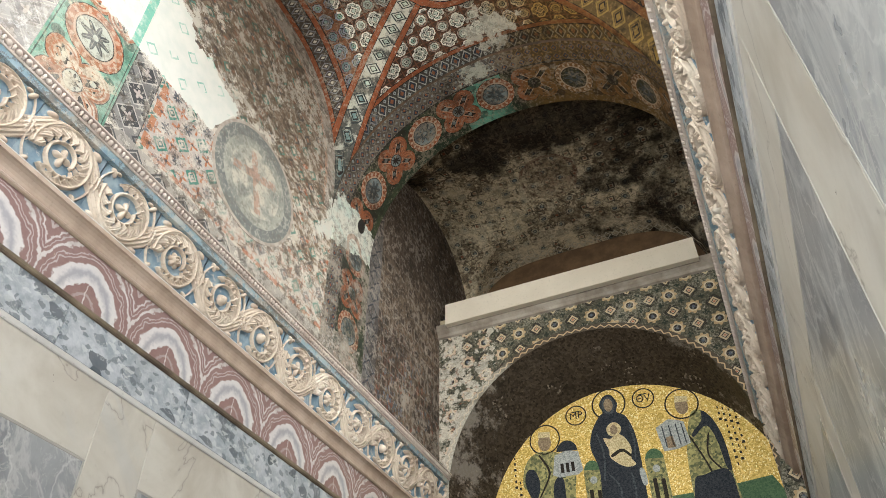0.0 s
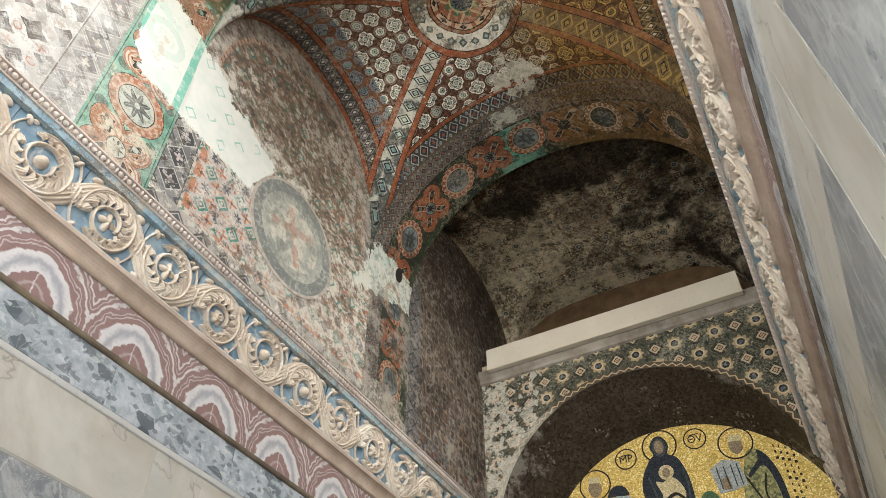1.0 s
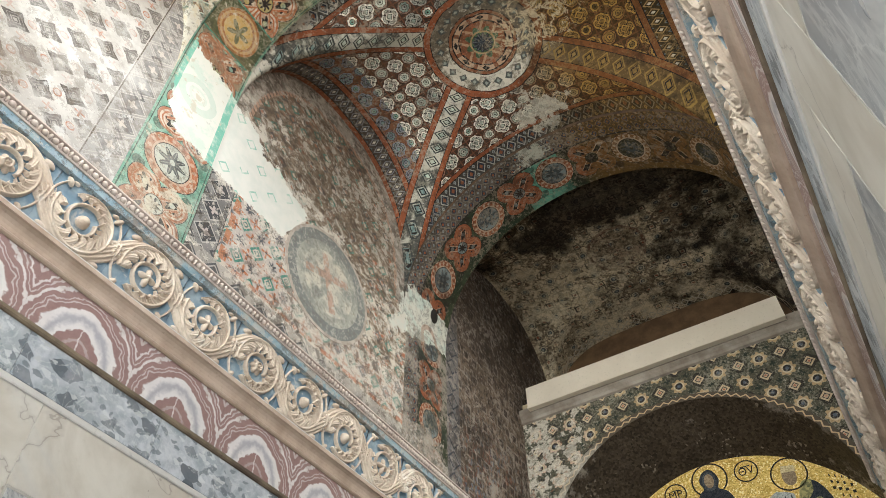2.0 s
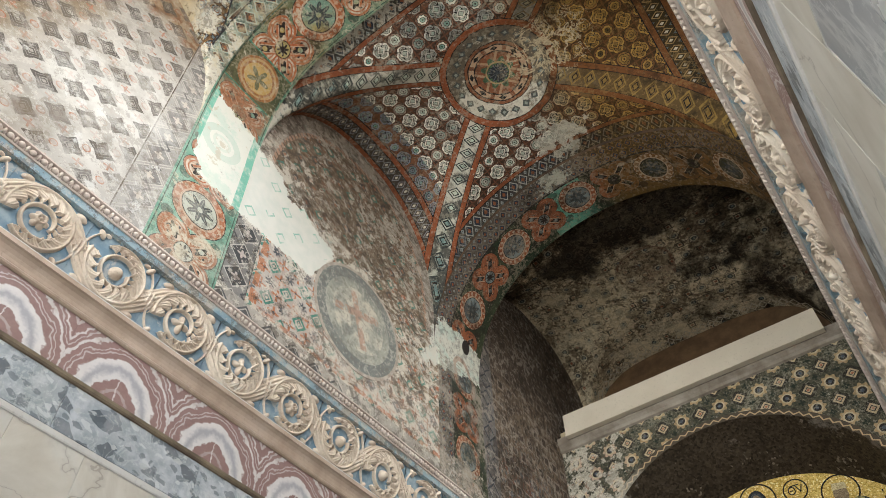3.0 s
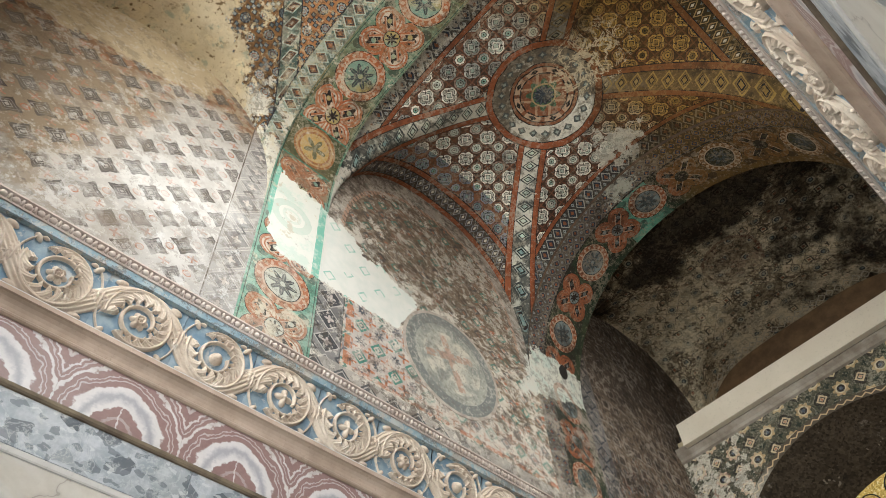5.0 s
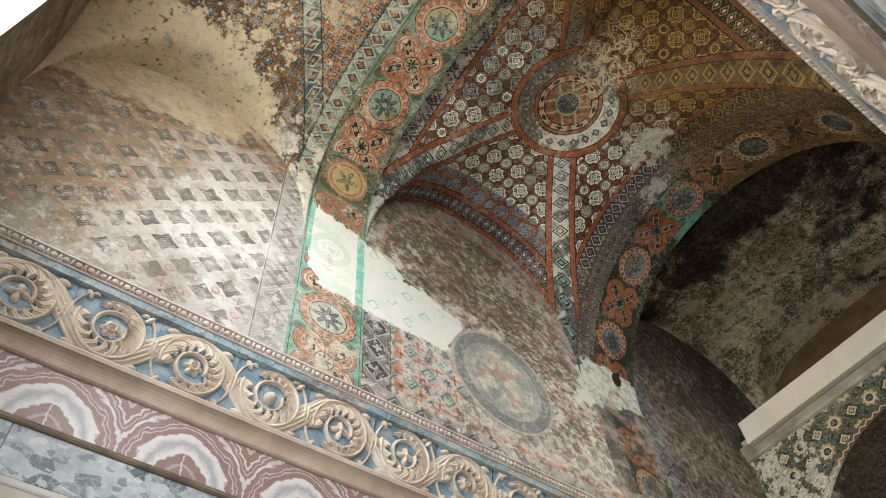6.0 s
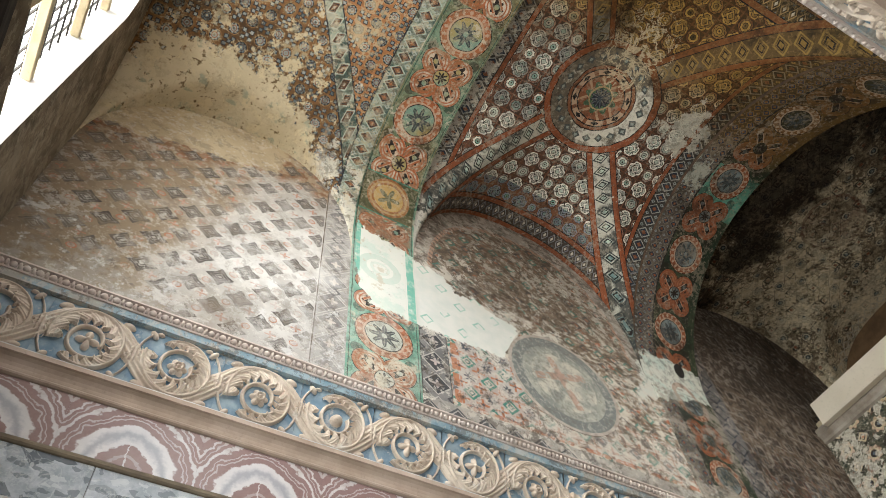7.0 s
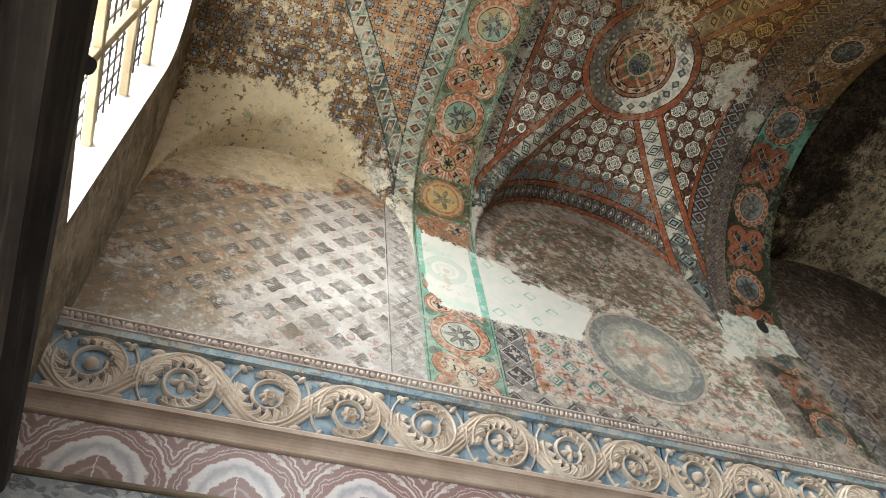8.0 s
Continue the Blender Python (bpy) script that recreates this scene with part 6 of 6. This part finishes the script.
plate("cloth", soft([(-1.46, 7.35), (-1.38, 7.35), (-1.36, 7.1), (-1.44, 7.08)]), 0.016, MAT["silver"], mosaic)
hoop("halo", -1.80, 8.73, 0.31, 0.014, 0.010, MAT["ink"], mosaic)
# shape with the small domed building, west side
plate("side_robe", soft([(-3.46, 6.1), (-3.45, 7.15), (-3.60, 7.46), (-3.52, 7.86), (-3.30, 8.04), (-3.0, 8.01), (-2.79, 7.88), (-2.60, 7.54), (-2.65, 7.05), (-2.62, 6.1)]), 0.010, MAT["olive"], mosaic)
plate("side_sash", soft([(-3.56, 7.50), (-3.50, 7.72), (-3.36, 7.70), (-3.28, 7.45), (-3.34, 7.18), (-3.46, 7.18)]), 0.013, MAT["robe"], mosaic)
plate("side_sash", soft([(-3.02, 6.1), (-3.05, 7.0), (-3.0, 7.42), (-2.84, 7.46), (-2.82, 7.0), (-2.80, 6.1)]), 0.014, MAT["robe"], mosaic)
plate("robe_fold", soft([(-3.25, 7.95), (-3.1, 7.6), (-3.3, 7.2), (-3.27, 7.2), (-3.06, 7.6), (-3.21, 7.95)]), 0.014, MAT["ink"], mosaic)
plate("oval_shape", oval(-3.12, 8.22, 0.125, 0.17), 0.013, MAT["flesh"], mosaic)
plate("crown", [(-3.24, 8.34), (-3.22, 8.45), (-3.0, 8.42), (-3.0, 8.31)], 0.015, MAT["tunic"], mosaic)
hoop("halo", -3.11, 8.28, 0.29, 0.013, 0.010, MAT["ink"], mosaic)
plate("small_building", [(-3.02, 7.55), (-2.95, 7.92), (-2.72, 7.98), (-2.50, 7.92), (-2.45, 7.55), (-2.55, 7.48), (-2.9, 7.48)], 0.016, MAT["silver"], mosaic)
plate("building_roof", oval(-2.71, 7.95, 0.20, 0.22, 20, 0, 180), 0.019, MAT["robe"], mosaic)
for x in (-2.83, -2.73, -2.63):
    plate("building_door", [(x - 0.03, 7.56), (x - 0.03, 7.74), (x + 0.03, 7.73), (x + 0.03, 7.55)], 0.019, MAT["ink"], mosaic)
# shape with the small walled town, east side
plate("side_robe", soft([(-0.66, 6.1), (-0.66, 6.69), (-0.61, 7.45), (-0.50, 7.92), (-0.38, 8.22), (-0.22, 8.24), (-0.06, 8.05), (0.04, 7.66), (0.04, 7.11), (0.03, 6.1)]), 0.010, MAT["olive"], mosaic)
plate("side_sash", soft([(-0.66, 6.1), (-0.60, 6.95), (-0.40, 7.06), (-0.02, 7.08), (0.04, 6.6), (0.03, 6.1)]), 0.013, MAT["robe"], mosaic)
plate("side_sash", soft([(-0.20, 8.22), (-0.06, 8.04), (0.04, 7.66), (0.05, 7.10), (-0.03, 7.12), (-0.07, 7.62), (-0.18, 7.92), (-0.42, 7.76), (-0.44, 7.83), (-0.24, 8.03)]), 0.014, MAT["robe"], mosaic)
for pts in ([(-0.5, 7.75), (-0.35, 7.3), (-0.3, 7.1), (-0.27, 7.1), (-0.32, 7.3), (-0.47, 7.75)], [(-0.2, 7.75), (-0.28, 7.4), (-0.14, 7.12), (-0.11, 7.12), (-0.25, 7.4), (-0.17, 7.75)]):
    plate("robe_fold", soft(pts), 0.012, MAT["ink"], mosaic)
plate("oval_shape", oval(-0.51, 8.39, 0.115, 0.165), 0.013, MAT["flesh"], mosaic)
plate("crown", [(-0.62, 8.48), (-0.59, 8.60), (-0.38, 8.56), (-0.38, 8.45)], 0.015, MAT["tunic"], mosaic)
hoop("halo", -0.50, 8.43, 0.29, 0.013, 0.010, MAT["ink"], mosaic)
plate("small_town", [(-0.98, 7.60), (-1.04, 8.06), (-0.92, 8.12), (-0.80, 8.18), (-0.66, 8.14), (-0.54, 8.08), (-0.50, 7.66), (-0.74, 7.60)], 0.016, MAT["silver"], mosaic)
for x in (-0.92, -0.80, -0.68, -0.58):
    plate("town_wall", [(x, 7.66), (x - 0.02, 8.06), (x, 8.07), (x + 0.02, 7.66)], 0.019, MAT["fold"], mosaic)
plate("town_gate", [(-0.90, 7.64), (-0.90, 7.84), (-0.78, 7.86), (-0.76, 7.63)], 0.019, MAT["flesh"], mosaic)
for x, z in ((-2.45, 8.64), (-1.15, 8.70)):
    hoop("monogram_ring", x, z, 0.195, 0.012, 0.010, MAT["ink"], mosaic)


def letters(text, x, z, size, mat, parent):
    cu = bpy.data.curves.new("letters", "FONT")
    cu.body, cu.size, cu.extrude, cu.align_x, cu.align_y = text, size, 0.003, "CENTER", "CENTER"
    tmp = bpy.data.objects.new("letters", cu)
    me = bpy.data.meshes.new_from_object(tmp)
    bpy.data.objects.remove(tmp)
    me.materials.append(mat)
    place("letters", me, parent, "", pose(x, LY - 0.012, z, 90, 0, 0))


letters("MP", -2.45, 8.63, 0.2, MAT["ink"], mosaic)
letters("\u0398V", -1.15, 8.69, 0.2, MAT["ink"], mosaic)
for x, z in ((-2.45, 8.71), (-1.15, 8.78)):
    plate("stroke", [(x - 0.08, z), (x - 0.08, z + 0.014), (x + 0.08, z + 0.014), (x + 0.08, z)], 0.012, MAT["ink"], mosaic)
# columns of writing beside the two outer shapes, as bars
for col, (x, z0, n) in enumerate(((0.08, 8.20, 3), (0.16, 8.16, 10), (0.25, 8.12, 9), (0.34, 8.06, 7), (-3.74, 8.0, 6), (-3.66, 7.5, 3))):
    for i in range(n):
        z = z0 - i * 0.115
        wd = 0.010 + 0.007 * ((i * 7 + col * 3) % 3)
        plate("writing_bar", [(x - wd, z), (x - wd, z + 0.045), (x + wd, z + 0.045), (x + wd, z)], 0.008, MAT["ink"], mosaic)

# ---- door case over the entrance and its lamp ----
lintel = thing("door_cornice", "dark moulded cornice projecting over the entrance", "cornice", at=pose(-0.55, -0.27, 0, 0, 0, 3.45) @ pose(0.55, 0.27, 0))
prof = [(YB, 3.72), (YB + 0.10, 3.72), (YB + 0.12, 3.82), (YB + 0.30, 3.86), (YB + 0.32, 3.96), (YB + 0.50, 4.02), (YB + 0.54, 4.14), (YB + 0.68, 4.2), (YB + 0.75, 4.34), (YB + 0.75, 4.43), (YB, 4.5)]
k = len(prof)
verts = [(-3.22, a, b) for a, b in prof] + [(0.6, a, b) for a, b in prof]
place("moulded_case", mesh_of("moulded_case", verts, [(i, (i + 1) % k, k + (i + 1) % k, k + i) for i in range(k)] + [tuple(range(k)), tuple(range(k, 2 * k))], MAT["bronze"]), lintel)
spot = thing("spotlight", "small black spotlight standing on the door cornice", "lamp", at=pose(-0.86, YB + 0.66, 4.445))
bm = bmesh.new()
bmesh.ops.create_cone(bm, cap_ends=True, segments=16, radius1=0.035, radius2=0.05, depth=0.11, matrix=pose(0, 0.02, 0.09, 60, 0, 0))
part("lamp_head", bm, MAT["iron"], spot, smooth=False)
bm = bmesh.new()
bmesh.ops.create_cone(bm, cap_ends=True, segments=10, radius1=0.03, radius2=0.02, depth=0.07, matrix=pose(0, 0, 0.035))
part("lamp_foot", bm, MAT["iron"], spot)

# ---- window ----
win = tagged(thing("window_1", "tall arched window with ochre stone mullions and black iron bars", "window"), kind="structure")
yw = YB - 0.26
for z in (8.7, 10.05, 11.1):
    part("transom", box(wx - wr, wx + wr, yw - 0.05, yw + 0.05, z - 0.05, z + 0.05, 0.01), MAT["frame"], win)
for x in (wx - 0.5, wx + 0.5):
    part("mullion", box(x - 0.05, x + 0.05, yw - 0.045, yw + 0.045, 7.28, 12.4, 0.01), MAT["frame"], win)
for i in range(15):
    x = wx - wr + 0.1 + i * 0.2
    top = 11.0 + math.sqrt(max(0.0, wr * wr - (x - wx) ** 2))
    part("iron_bar", box(x - 0.009, x + 0.009, yw - 0.085, yw - 0.067, 7.28, top), MAT["iron"], win)
for i in range(20):
    z = 7.45 + i * 0.25
    half = wr if z < 11.0 else math.sqrt(max(0.01, wr * wr - (z - 11.0) ** 2))
    part("iron_bar", box(wx - half, wx + half, yw - 0.066, yw - 0.05, z - 0.009, z + 0.009), MAT["iron"], win)

# both out of view; the northern one is added to carry the fill lamp
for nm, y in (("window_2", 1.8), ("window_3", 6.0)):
    win2 = tagged(thing(nm, "unseen side window with ochre stone mullions", "window"), kind="structure")
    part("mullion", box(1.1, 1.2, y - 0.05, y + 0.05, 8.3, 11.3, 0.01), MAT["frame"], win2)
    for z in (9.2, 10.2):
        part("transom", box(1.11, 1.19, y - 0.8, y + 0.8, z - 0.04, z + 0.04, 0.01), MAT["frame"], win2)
